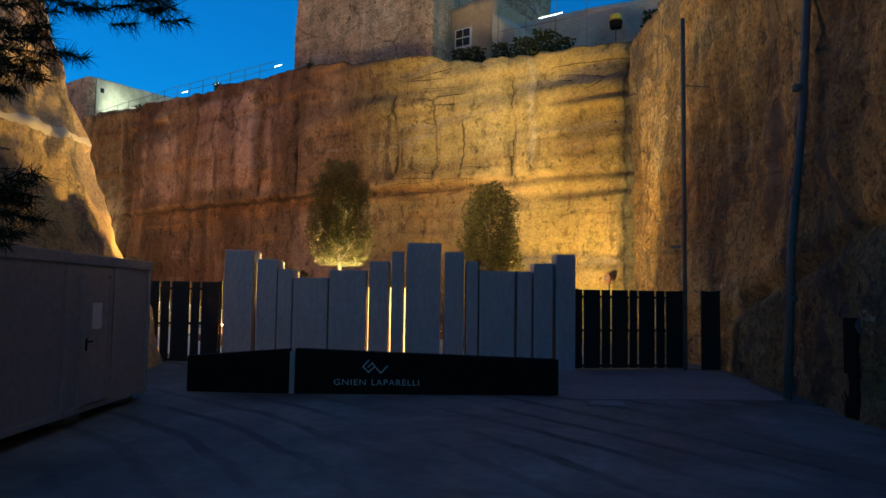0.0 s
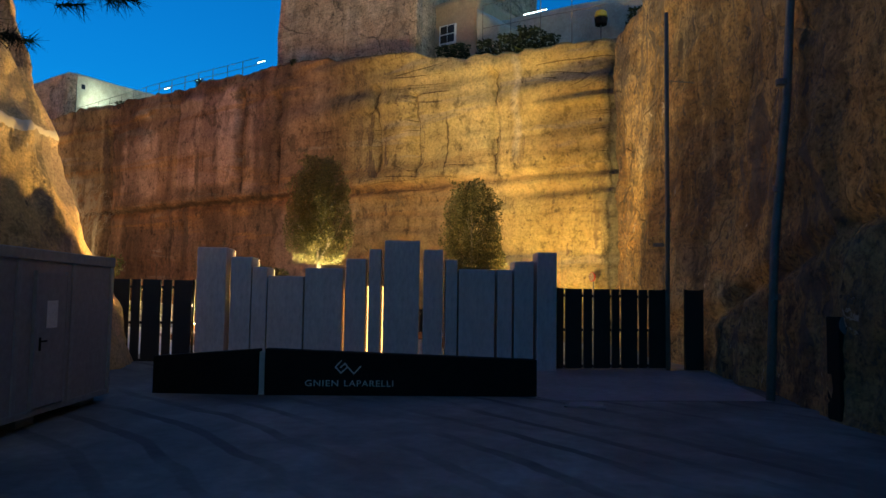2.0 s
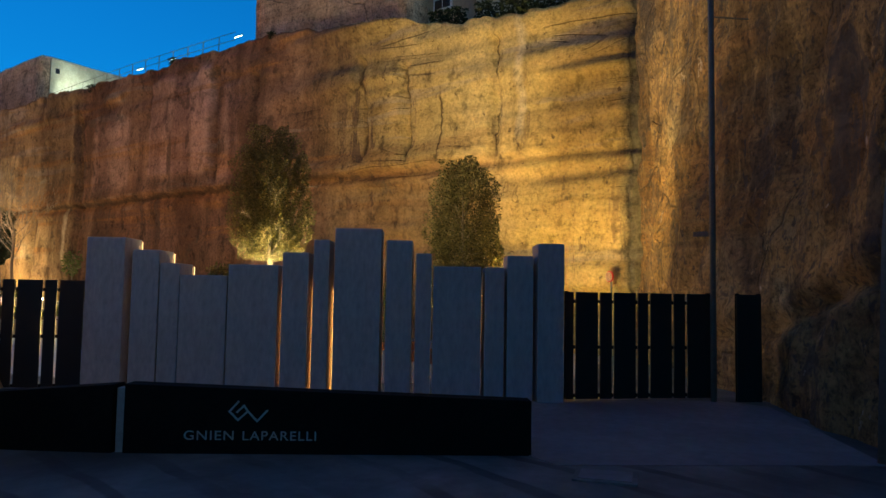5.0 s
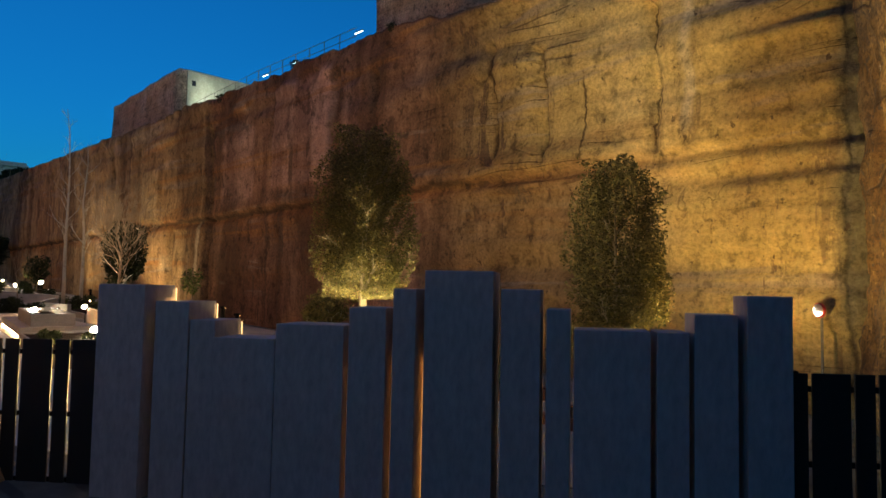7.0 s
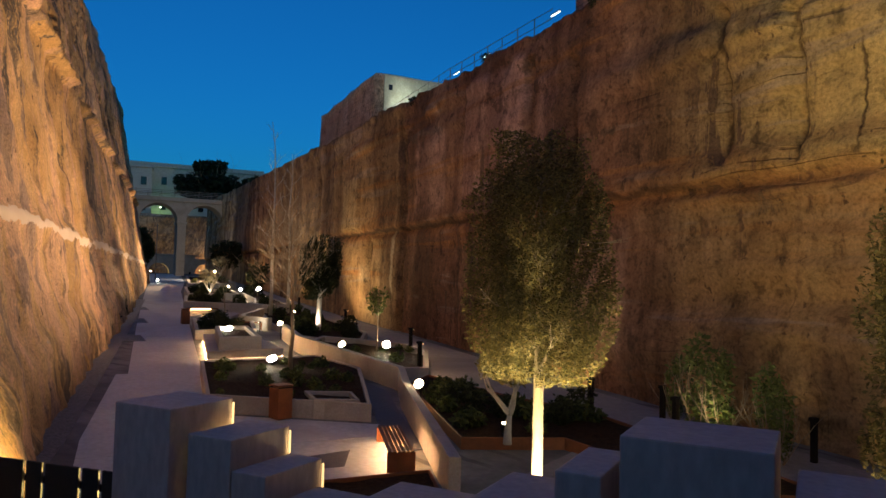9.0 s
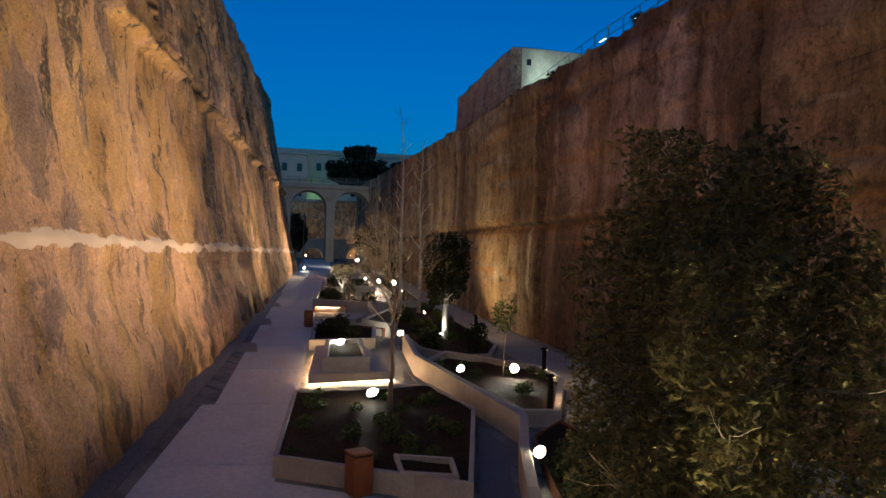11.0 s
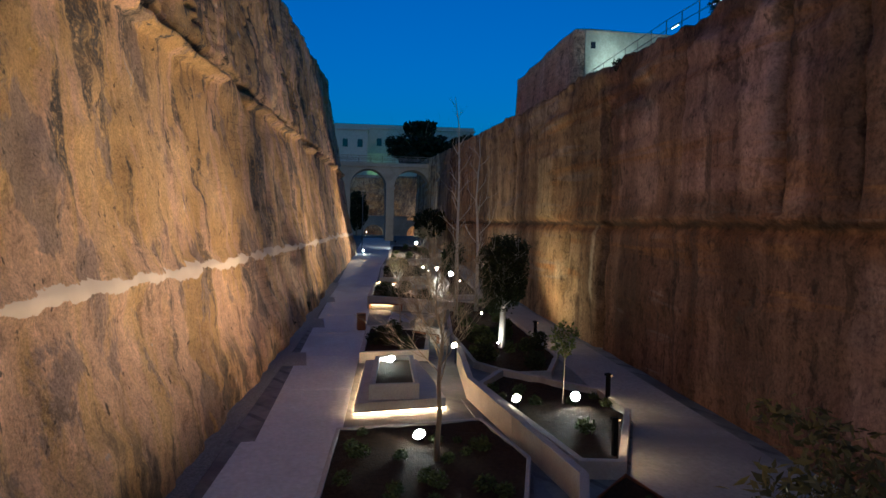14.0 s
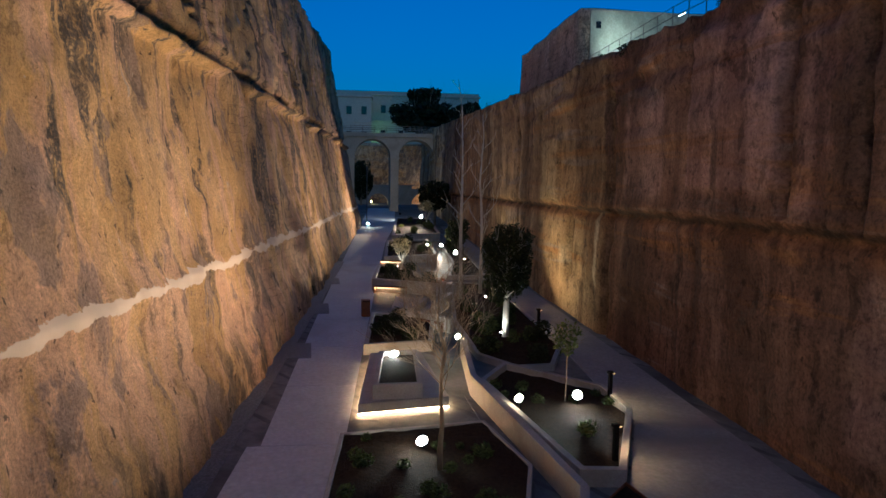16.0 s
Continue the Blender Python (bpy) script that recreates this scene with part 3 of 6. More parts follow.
def tube(pts, radii, sides=7, verts=None, faces=None):
    """A tapered tube along points."""
    verts = [] if verts is None else verts
    faces = [] if faces is None else faces
    base = len(verts)
    pts = [Vector(p) for p in pts]
    ref = Vector((0.31, 0.17, 0.93)).normalized()
    for i, p in enumerate(pts):
        d = (pts[min(i + 1, len(pts) - 1)] - pts[max(i - 1, 0)]).normalized()
        a = d.cross(ref if abs(d.dot(ref)) < 0.95 else Vector((1, 0, 0))).normalized()
        c = d.cross(a)
        for k in range(sides):
            th = 2 * math.pi * k / sides
            verts.append(p + (a * math.cos(th) + c * math.sin(th)) * radii[i])
    for i in range(len(pts) - 1):
        for k in range(sides):
            a0, a1 = base + i * sides + k, base + i * sides + (k + 1) % sides
            faces.append((a0, a1, a1 + sides, a0 + sides))
    faces.append(tuple(base + (len(pts) - 1) * sides + k for k in range(sides)))
    faces.append(tuple(base + sides - 1 - k for k in range(sides)))
    return verts, faces


# ---------------------------------------------------------------- value noise on arrays
def lattice(ix, iy, seed):
    n = np.sin(ix * 127.1 + iy * 311.7 + seed * 74.7) * 43758.5453
    return n - np.floor(n)


def vnoise(x, y, seed=0):
    ix, iy = np.floor(x), np.floor(y)
    fx, fy = x - ix, y - iy
    fx, fy = fx * fx * (3 - 2 * fx), fy * fy * (3 - 2 * fy)
    a, b = lattice(ix, iy, seed), lattice(ix + 1, iy, seed)
    c, d = lattice(ix, iy + 1, seed), lattice(ix + 1, iy + 1, seed)
    return (a * (1 - fx) + b * fx) * (1 - fy) + (c * (1 - fx) + d * fx) * fy


def fbm(x, y, octaves=5, seed=0, gain=0.5):
    s, amp, tot = 0.0, 1.0, 0.0
    for o in range(octaves):
        s = s + amp * vnoise(x * 2 ** o + 13.7 * o, y * 2 ** o - 7.3 * o, seed + o)
        tot += amp
        amp *= gain
    return s / tot - 0.5


def sheet(name, line, tops, batter, nz, step, relief, material, label, back=14.0, bottom=-1.0):
    """A rock face along a plan line (left hand side is open air), with relief(s, z) metres proud, a flat top behind and a back."""
    line = np.array(line, float)
    seg = np.hypot(*np.diff(line, axis=0).T)
    arc = np.concatenate([[0], np.cumsum(seg)])
    s = np.linspace(0, arc[-1], int(arc[-1] / step) + 1)
    px_, py_ = np.interp(s, arc, line[:, 0]), np.interp(s, arc, line[:, 1])
    k = max(1, int(0.8 / step))
    pad = lambda a: np.convolve(np.pad(a, k, mode="reflect", reflect_type="odd"), np.ones(2 * k + 1) / (2 * k + 1), mode="valid")
    px_, py_ = pad(px_), pad(py_)
    k2 = max(1, int(1.6 / step))
    soft_ = lambda a: np.convolve(np.pad(a, k2, mode="edge"), np.ones(2 * k2 + 1) / (2 * k2 + 1), mode="valid")
    tx, ty = soft_(np.gradient(px_)), soft_(np.gradient(py_))
    ln = np.hypot(tx, ty)
    nx_, ny_ = -ty / ln, tx / ln
    top = np.interp(s, np.linspace(0, arc[-1], len(tops)), tops) if not callable(tops) else tops(s, px_, py_)
    z0 = np.array([floor_z(a, b) for a, b in zip(px_, py_)]) + bottom
    v = np.linspace(0, 1, nz)
    Z = z0[None, :] + v[:, None] * (top - z0)[None, :]
    S = np.repeat(s[None, :], nz, 0)
    XX = np.repeat(px_[None, :], nz, 0)
    D = relief(S, Z, XX) - (batter(XX) if callable(batter) else batter) * (Z - z0[None, :] + bottom)
    X, Y = px_[None, :] + nx_[None, :] * D, py_[None, :] + ny_[None, :] * D
    rows = [np.stack([X, Y, Z], -1)]
    n = len(s)
    for off, zz in ((back * 0.15, top), (back, top)):
        rows.append(np.stack([X[-1] - nx_ * off, Y[-1] - ny_ * off, zz + 0.25 * fbm(s * 0.6, s * 0 + off, 3, 5)], -1)[None])
    rows.append(np.stack([X[-1] - nx_ * back, Y[-1] - ny_ * back, z0], -1)[None])
    P = np.concatenate(rows).reshape(-1, 3)
    nr = nz + 3
    i = np.arange((nr - 1) * (n - 1))
    r, c = i // (n - 1), i % (n - 1)
    a = r * n + c
    F = np.stack([a, a + n, a + n + 1, a + 1], -1)
    ob = mesh_ob(name, P.tolist(), F.tolist(), material, smooth=True)
    return tagged(ob, label, "rock wall", kind="structure")


# ---------------------------------------------------------------- ground
gx = sorted(set([-900, -500, -300, -220, -180] + list(range(-160, 41, 2)) + [60, 100, 200, 400, 900]))
gy = sorted(set([-900, -400, -200, -100, -60] + list(range(-40, 41, 2)) + [60, 100, 200, 400, 900]))
gverts = [(x, y, floor_z(x, y) - (0.0 if -160 <= x <= 40 and -40 <= y <= 40 else 0.3)) for y in gy for x in gx]
gfaces = [(j * len(gx) + i, j * len(gx) + i + 1, (j + 1) * len(gx) + i + 1, (j + 1) * len(gx) + i) for j in range(len(gy) - 1) for i in range(len(gx) - 1)]
tagged(mesh_ob("ground", gverts, gfaces, ASPHALT), "worn dark asphalt forecourt with stains and tyre marks", "ground", kind="structure")


def floor_poly(name, poly, lift, material, label, category="pavement", kind="structure", step=3.0):
    """A flat piece of paving laid on the slope, with a thickness."""
    bm = bmesh.new()
    vs = [bm.verts.new((x, y, 0)) for x, y in poly]
    f = bm.faces.new(vs)
    if f.normal.z < 0:
        f.normal_flip()
    xs = [p[0] for p in poly]
    x = math.floor(min(xs) / step) * step + step
    while x < max(xs):
        bmesh.ops.bisect_plane(bm, geom=list(bm.verts) + list(bm.edges) + list(bm.faces), plane_co=(x, 0, 0), plane_no=(1, 0, 0))
        x += step
    for v in bm.verts:
        v.co.z = floor_z(v.co.x, v.co.y) + lift
    r = bmesh.ops.extrude_face_region(bm, geom=list(bm.faces))
    bmesh.ops.translate(bm, vec=(0, 0, -lift - 0.15), verts=[e for e in r["geom"] if isinstance(e, bmesh.types.BMVert)])
    bmesh.ops.recalc_face_normals(bm, faces=bm.faces)
    ob = part(name, bm, material)
    return tagged(ob, label, category, kind=kind)


# ---------------------------------------------------------------- rock faces
def relief_north(S, Z, X):
    yel = 1 / (1 + np.exp(-(X + 27.0) * 0.6))
    d = 0.5 * fbm(S * 0.10, Z * 0.12, 4, 3)
    # beds that step in and out, stronger in the yellow rock
    bedz = Z + 0.35 * fbm(S * 0.09, Z * 0.1, 3, 13) + 0.02 * S
    d = d + (0.06 + 0.15 * yel) * np.tanh(8 * fbm(S * 0.045, bedz * 0.75, 4, 25)) + 0.09 * yel * np.tanh(10 * fbm(S * 0.08, bedz * 1.7 - S * 0.04, 4, 27))
    # the long ledge: rock above it stands proud
    ledge = 7.65 + 0.35 * fbm(S * 0.12, S * 0, 3, 5)
    d = d + 0.20 / (1 + np.exp(-(Z - ledge) * 14)) - 0.22 * np.exp(-((Z - ledge + 0.22) / 0.2) ** 2)
    # upright cracks
    wob = 0.35 * fbm(Z * 0.6, Z * 0, 4, 35)
    for cx, z0, z1, w in ((-24.3, 8.0, 12.9, 0.24), (-21.8, 7.8, 12.2, 0.22), (-31.6, 7.6, 13.5, 0.2), (-55.2, 3.4, 7.2, 0.3), (-68.0, 6.0, 14.2, 0.3), (-34.9, 7.8, 14.2, 0.2), (-49.3, 1.0, 13.5, 0.25), (-17.2, 7.6, 12.6, 0.2)):
        d = d - 0.4 * np.exp(-((X - cx - wob) / w) ** 2) * (Z > z0) * (Z < z1)
    # pale slabs framed by shallow cuts, and the step between red and ochre rock
    d = d + 0.12 * ((X > -41.0) & (X < -35.3) & (Z > 8.6) & (Z < 14.4)) + 0.25 / (1 + np.exp((X + 49.3 + wob) * 4))
    d = d + 0.16 * ((X > -60.5) & (X < -57.0) & (Z > 7.9) & (Z < 11.8)) - 0.2 * ((X > -55.0) & (X < -52.4) & (Z > 3.6) & (Z < 6.9))
    flute = fbm(S * 0.8, Z * 0.07, 4, 43)
    d = d + 0.14 * (1 - yel) * flute + (0.08 + 0.16 * yel) * fbm(S * 0.7, Z * 1.0, 5, 41, 0.6)
    # crumbling rim
    d = d + 0.5 * fbm(S * 0.5, Z * 1.4, 4, 45) * (1 / (1 + np.exp(-(Z - 12.6) * 2.5)))
    return d


def relief_east(S, Z, X):
    d = 0.9 * fbm(S * 0.22, Z * 0.16, 4, 53)
    d = d + 0.75 * fbm(S * 0.9, Z * 0.35, 5, 57, 0.6) * (0.45 + (Z < 7.5) * 0.55)
    d = d - 0.3 * np.exp(-((Z - 7.4 + 0.22 * (S - 14) + 0.6 * fbm(S * 0.3, S * 0, 3, 61)) / 0.2) ** 2)
    d = d + 0.42 * fbm(S * 1.7, Z * 1.3, 5, 63, 0.65)
    return d


def relief_south(S, Z, X):
    d = 0.5 * fbm(S * 0.1, Z * 0.12, 4, 71)
    rough = 0.4 + 0.9 / (1 + np.exp(-(Z - 12.5) * 1.2)) + 1.1 / (1 + np.exp(-(X + 24.0) * 1.0))
    d = d + 0.42 * rough * fbm(S * 0.5, Z * 0.5, 5, 73, 0.6)
    d = d + 0.09 * fbm(S * 0.9, Z * 0.2, 4, 75)
    cord = 13.4 + 0.5 * fbm(S * 0.25, S * 0, 3, 77)
    d = d + 0.55 * np.exp(-((Z - cord) / 0.2) ** 4) * (fbm(S * 0.35, Z * 0 + 2, 4, 79) > -0.12)
    d = d - 0.5 * np.exp(-((Z - cord - 0.6) / 0.28) ** 4)
    d = d + 0.12 * np.exp(-((Z - 5.75) / 0.25) ** 2)
    d = d - 0.3 * (np.abs((Z * 2.2) % 1.0 - 0.5) > 0.44) * (Z > 14.2) * (fbm(S * 0.4, Z * 0.5, 3, 81) > -0.05)
    # flaked facing: shallow plates with firm borders
    d = d + 0.07 * np.tanh(14 * fbm(S * 0.35, Z * 0.45, 5, 87)) + 0.05 * np.tanh(16 * fbm(S * 0.9, Z * 0.7, 4, 89))
    ledge = 2.2 + 1.2 * fbm(S * 0.14, S * 0, 3, 83)
    d = d + 0.22 / (1 + np.exp((Z - 0.034 * np.maximum(0, -X - 15) - ledge) * 6))
    d = d + 0.17 * fbm(S * 1.4, Z * 1.4, 5, 85, 0.65)
    return d


def north_top(s, x, y):
    t = np.interp(-x, [10, 14, 19, 21.6, 25, 32, 56, 73, 127, 170], [12.9, 13.1, 13.4, 14.2, 14.5, 15.3, 15.3, 15.9, 18.1, 20])
    return t + (0.6 * fbm(s * 0.35, s * 0, 4, 91) + 0.4 * fbm(s * 1.7, s * 0, 4, 93)) * (x > -74)


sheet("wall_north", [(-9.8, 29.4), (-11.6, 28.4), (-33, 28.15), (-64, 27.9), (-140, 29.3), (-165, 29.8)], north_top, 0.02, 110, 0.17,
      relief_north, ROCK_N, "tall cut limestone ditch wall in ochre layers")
sheet("wall_east", [(-12.5, 30.5), (-10.9, 27.6), (-8.3, 24.0), (-5.0, 20.2), (-2.7, 16.6), (-1.1, 13.2), (3.5, 7.5), (8.5, -1), (10.5, -16)][::-1],
      [17, 18, 18, 18, 17, 15.5, 13.2, 12.2], 0.03, 80, 0.2, relief_east, ROCK_E, "raw quarried limestone cliff, pitted and shadowed")
sheet("wall_south", [(-8.5, -18), (-11.5, -8), (-13.6, 1), (-15.2, 7.4), (-16.0, 9.3), (-17.9, 11.35), (-20.6, 11.0), (-23, 10.35), (-27, 10.25), (-70, 13.4), (-112, 16.3), (-122, 13), (-126, 0)][::-1],
      [26, 26, 26, 25.5, 25, 24, 23, 22, 20], lambda X: 0.18 + 0.17 / (1 + np.exp(-(X + 20.5) * 1.2)), 150, 0.2, relief_south, ROCK_S, "weathered battered rampart of limestone with plaster strip")

# ---------------------------------------------------------------- paving of the garden
floor_poly("gravel_strip", [(-21, 10.3), (-27, 11.0), (-52, 12.9), (-76, 14.6), (-76, 13.2), (-52, 11.4), (-27, 9.4), (-21, 9.2)], 0.03, GRAVEL,
           "grey gravel strip along the rampart foot", "gravel", kind="stuff")
def clip_x(poly, lo, hi):
    """The part of an outline between two lines across the path."""
    for sign, lim in ((1, lo), (-1, -hi)):
        out = []
        for (x0, y0), (x1, y1) in zip(poly, poly[1:] + poly[:1]):
            a, c = sign * x0 >= lim, sign * x1 >= lim
            if a:
                out.append((x0, y0))
            if a != c:
                t = (sign * lim - x0) / (x1 - x0)
                out.append((sign * lim, y0 + t * (y1 - y0)))
        poly = out
    return poly


PATH_LINE = [(-17, 13.0), (-20.5, 11.2), (-27, 11.3), (-36.2, 12.1), (-36.25, 12.5), (-52, 13.2), (-76, 14.4), (-112, 16.4), (-145, 18.2), (-145, 23.0), (-112, 21), (-90, 18.7), (-60, 16.6), (-36, 15.0), (-29, 14.4), (-26.6, 18.6), (-22, 17.6), (-16, 16.0)]
path = empty("path", pose(0, 0, 0), "pale brushed concrete garden path cast in bays", "path", kind="structure")
cuts = [-16.0, -21.0, -25.4, -30.2, -36.22, -42.0, -47.8, -53.6, -59.4, -66.0, -73.0, -82.0, -92.0, -104.0, -118.0, -145.0]
for hi, lo in zip(cuts[:-1], cuts[1:]):
    bay = floor_poly("bay", clip_x(PATH_LINE, lo + 0.012, hi - 0.012), 0.02, PATH, "", "", "")
    bay.parent = path
floor_poly("side_path", [(-9.5, 19.5), (-12, 27.9), (-33, 27.6), (-64, 27.4), (-110, 28.4), (-110, 27), (-64, 25.3), (-52, 25.2), (-46.5, 25.1), (-40.2, 24.8), (-37.4, 24.8), (-32.6, 22.7), (-28, 23.0), (-23, 22.5), (-20.5, 18.2), (-13.5, 16.8)],
           0.024, SIDE, "narrow concrete path below the cut rock")
floor_poly("ramp", [(-26.8, 18.55), (-33.1, 20.2), (-36.7, 19.6), (-40.5, 19.4), (-31.0, 20.4), (-28.3, 19.7), (-24, 18.7), (-24, 18.0)], 0.03, RAMP, "dark paved ramp beside a planter")
for (x, y, w, d) in [(-47.2, 12.75, 2.6, 1.3), (-56.5, 13.25, 3.0, 1.3), (-66, 13.75, 2.6, 1.2)]:
    floor_poly("paving_slab", [(x - w / 2, y - d / 2 - 0.08), (x + w / 2, y - d / 2 + 0.08), (x + w / 2, y + d / 2 + 0.08), (x - w / 2, y + d / 2 - 0.08)][::-1], 0.026, GRAVEL, "dark patch of loose paving in the path")


floor_poly("dark_wedge", [(-24.1, 15.6), (-24.4, 17.0), (-23.2, 16.5), (-23.2, 15.6)], 0.026, RAMP, "dark wedge laid on the pale path")
floor_poly("apron", [(-8.5, 17.6), (-6.2, 19.75), (-5.2, 19.7), (-2.95, 15.9), (-6.3, 13.1), (-11.0, 15.0)], 0.012, APRON, "grey concrete apron before the gate")
mh = empty("manhole_cover", pose(-5.6, 13.0, floor_z(-5.6, 13.0), 0, 0, 20), "square iron manhole cover in the forecourt", "manhole cover")
part("frame", box(0.75, 0.6, 0.03, (0, 0, -0.01), 0.004), ASPHALT, mh)
part("plate", box(0.62, 0.48, 0.015, (0, 0, 0.018), 0.004), APRON, mh)


# ---------------------------------------------------------------- planters
def planter(poly, h, w=0.22, soil_drop=0.1, name="planter", label="low cast concrete planter filled with dark mulch", wallmat=None, plants=0, seed=1, group="garden planters"):
    """A walled bed on the slope: outline (any sense), wall height and thickness."""
    area = sum(poly[i][0] * poly[(i + 1) % len(poly)][1] - poly[(i + 1) % len(poly)][0] * poly[i][1] for i in range(len(poly)))
    if area < 0:
        poly = poly[::-1]
    n = len(poly)
    inner = []
    for i in range(n):
        p0, p1, p2 = (Vector(poly[(i + k) % n]) for k in (-1, 0, 1))
        d1, d2 = (p1 - p0).normalized(), (p2 - p1).normalized()
        n1, n2 = Vector((-d1.y, d1.x)), Vector((-d2.y, d2.x))
        b = (n1 + n2)
        b = b / max(b.dot(n1), 0.35)
        inner.append(p1 + b * w)
    cx, cy = sum(p[0] for p in poly) / n, sum(p[1] for p in poly) / n
    th = empty(name, pose(cx, cy, floor_z(cx, cy)), label, "planter", group)
    oz = floor_z(cx, cy)
    L = lambda x, y, z: (x - cx, y - cy, z - oz)
    bm = bmesh.new()
    rings = []
    for pts, zf in ((poly, lambda x, y: floor_z(x, y) - 0.1), (poly, lambda x, y: floor_z(x, y) + h), (inner, lambda x, y: floor_z(x, y) + h), (inner, lambda x, y: floor_z(x, y) - 0.1)):
        rings.append([bm.verts.new(L(p[0], p[1], zf(p[0], p[1]))) for p in pts])
    for a, b in ((0, 1), (1, 2), (2, 3)):
        for i in range(n):
            j = (i + 1) % n
            bm.faces.new((rings[a][i], rings[a][j], rings[b][j], rings[b][i]))
    bmesh.ops.bevel(bm, geom=[e for e in bm.edges if {e.verts[0], e.verts[1]} <= set(rings[1]) | set(rings[2]) and (e.verts[0] in rings[1]) == (e.verts[1] in rings[1])], offset=0.015, segments=1, affect="EDGES")
    part("wall", bm, wallmat or CONCRETE, th)
    # mulch: a lumpy sheet
    bm = bmesh.new()
    f = bm.faces.new([bm.verts.new((p[0], p[1], 0)) for p in inner])
    xs, ys = [p[0] for p in inner], [p[1] for p in inner]
    st = max(0.3, (max(xs) - min(xs)) / 40)
    for ax, lo, hi in ((0, min(xs), max(xs)), (1, min(ys), max(ys))):
        c = lo + st
        while c < hi:
            bmesh.ops.bisect_plane(bm, geom=list(bm.verts) + list(bm.edges) + list(bm.faces), plane_co=(c, 0, 0) if ax == 0 else (0, c, 0), plane_no=(1, 0, 0) if ax == 0 else (0, 1, 0))
            c += st
    for v in bm.verts:
        x, y = v.co.x, v.co.y
        v.co = L(x, y, floor_z(x, y) + h - soil_drop + 0.07 * noise.noise((x * 1.7, y * 1.7, 3.0 + seed)))
    bmesh.ops.recalc_face_normals(bm, faces=bm.faces)
    part("mulch", bm, SOIL, th, "dark bark mulch", smooth=True)
    return th, inner, h - soil_drop


POLY_A = [(-29.35, 14.35), (-35.9, 14.9), (-36.65, 19.45), (-33.2, 20.15), (-27.0, 18.42)]
planter(POLY_A, 0.5, 0.12, 0.06)
planter([(-29.0, 17.05), (-28.55, 18.35), (-27.35, 18.2), (-27.75, 17.0)], 0.56, 0.1, 0.2, seed=14, label="small pale concrete frame box in the planter corner")
POLY_C = [(-32.65, 22.62), (-32.8, 21.35), (-40.9, 20.05), (-43.3, 21.5), (-41.1, 23.5), (-40.0, 24.62), (-37.4, 24.7)]
planter(POLY_C, 0.5, 0.22, 0.25, seed=2)
POLY_E = [(-23.75, 19.55), (-23.0, 22.0), (-18.5, 22.6), (-17.5, 24.6), (-25.3, 24.6), (-28.2, 23.4), (-32.4, 22.5), (-31.0, 21.2), (-28.3, 20.5)]
planter(POLY_E, 0.3, 0.05, 0.06, wallmat=CORTEN, label="planting bed edged with rusted steel", seed=3)
POLY_T = [(-43.4, 23.7), (-46.5, 24.95), (-51.8, 25.05), (-63.5, 25.1), (-64, 22.0), (-52.0, 20.6), (-45.3, 20.7), (-43.2, 22.0)]
planter(POLY_T, 0.3, 0.2, 0.08, seed=4, label="wide tree bed with a low concrete kerb")
POLY_G = [(-46.3, 15.75), (-53.2, 16.3), (-52.0, 19.6), (-46.8, 18.9)]
planter(POLY_G, 0.5, 0.2, 0.12, seed=5)
POLY_H = [(-62.2, 16.55), (-69.0, 17.2), (-67.5, 19.7), (-64.3, 19.8), (-59.5, 22.0), (-61.0, 19.0)]
planter(POLY_H, 0.85, 0.25, 0.15, seed=6, label="raised concrete planter with rosemary and an olive tree")
POLY_I = [(-74.2, 17.9), (-86.5, 18.7), (-88, 23.0), (-76, 22.6)]
planter(POLY_I, 0.7, 0.25, 0.15, seed=7)
POLY_J = [(-90, 19.4), (-113, 21.2), (-113, 26.0), (-92, 24.8)]
planter(POLY_J, 0.9, 0.3, 0.15, seed=8)
POLY_K = [(-66.5, 22.2), (-74.0, 23.6), (-88, 24.2), (-88, 26.2), (-66.5, 25.2)]
planter(POLY_K, 0.35, 0.2, 0.1, seed=9, label="long side bed with a low concrete kerb")
POLY_F = [(-21.85, 15.15), (-21.85, 17.9), (-20.0, 17.4), (-16.4, 15.2), (-17.6, 14.2)]
planter(POLY_F, 0.22, 0.05, 0.06, wallmat=CORTEN, label="dark bed behind the entrance blocks, edged with rusted steel", seed=10)
planter([(-15.9, 17.6), (-18.6, 16.5), (-19.6, 18.0), (-16.8, 19.2)], 0.28, 0.05, 0.05, wallmat=CORTEN, label="small tree bed edged with rusted steel", seed=11)
planter([(-12.6, 21.4), (-13.4, 24.2), (-16.2, 24.0), (-15.8, 21.6)], 0.28, 0.05, 0.05, wallmat=CORTEN, label="small tree bed edged with rusted steel", seed=12)


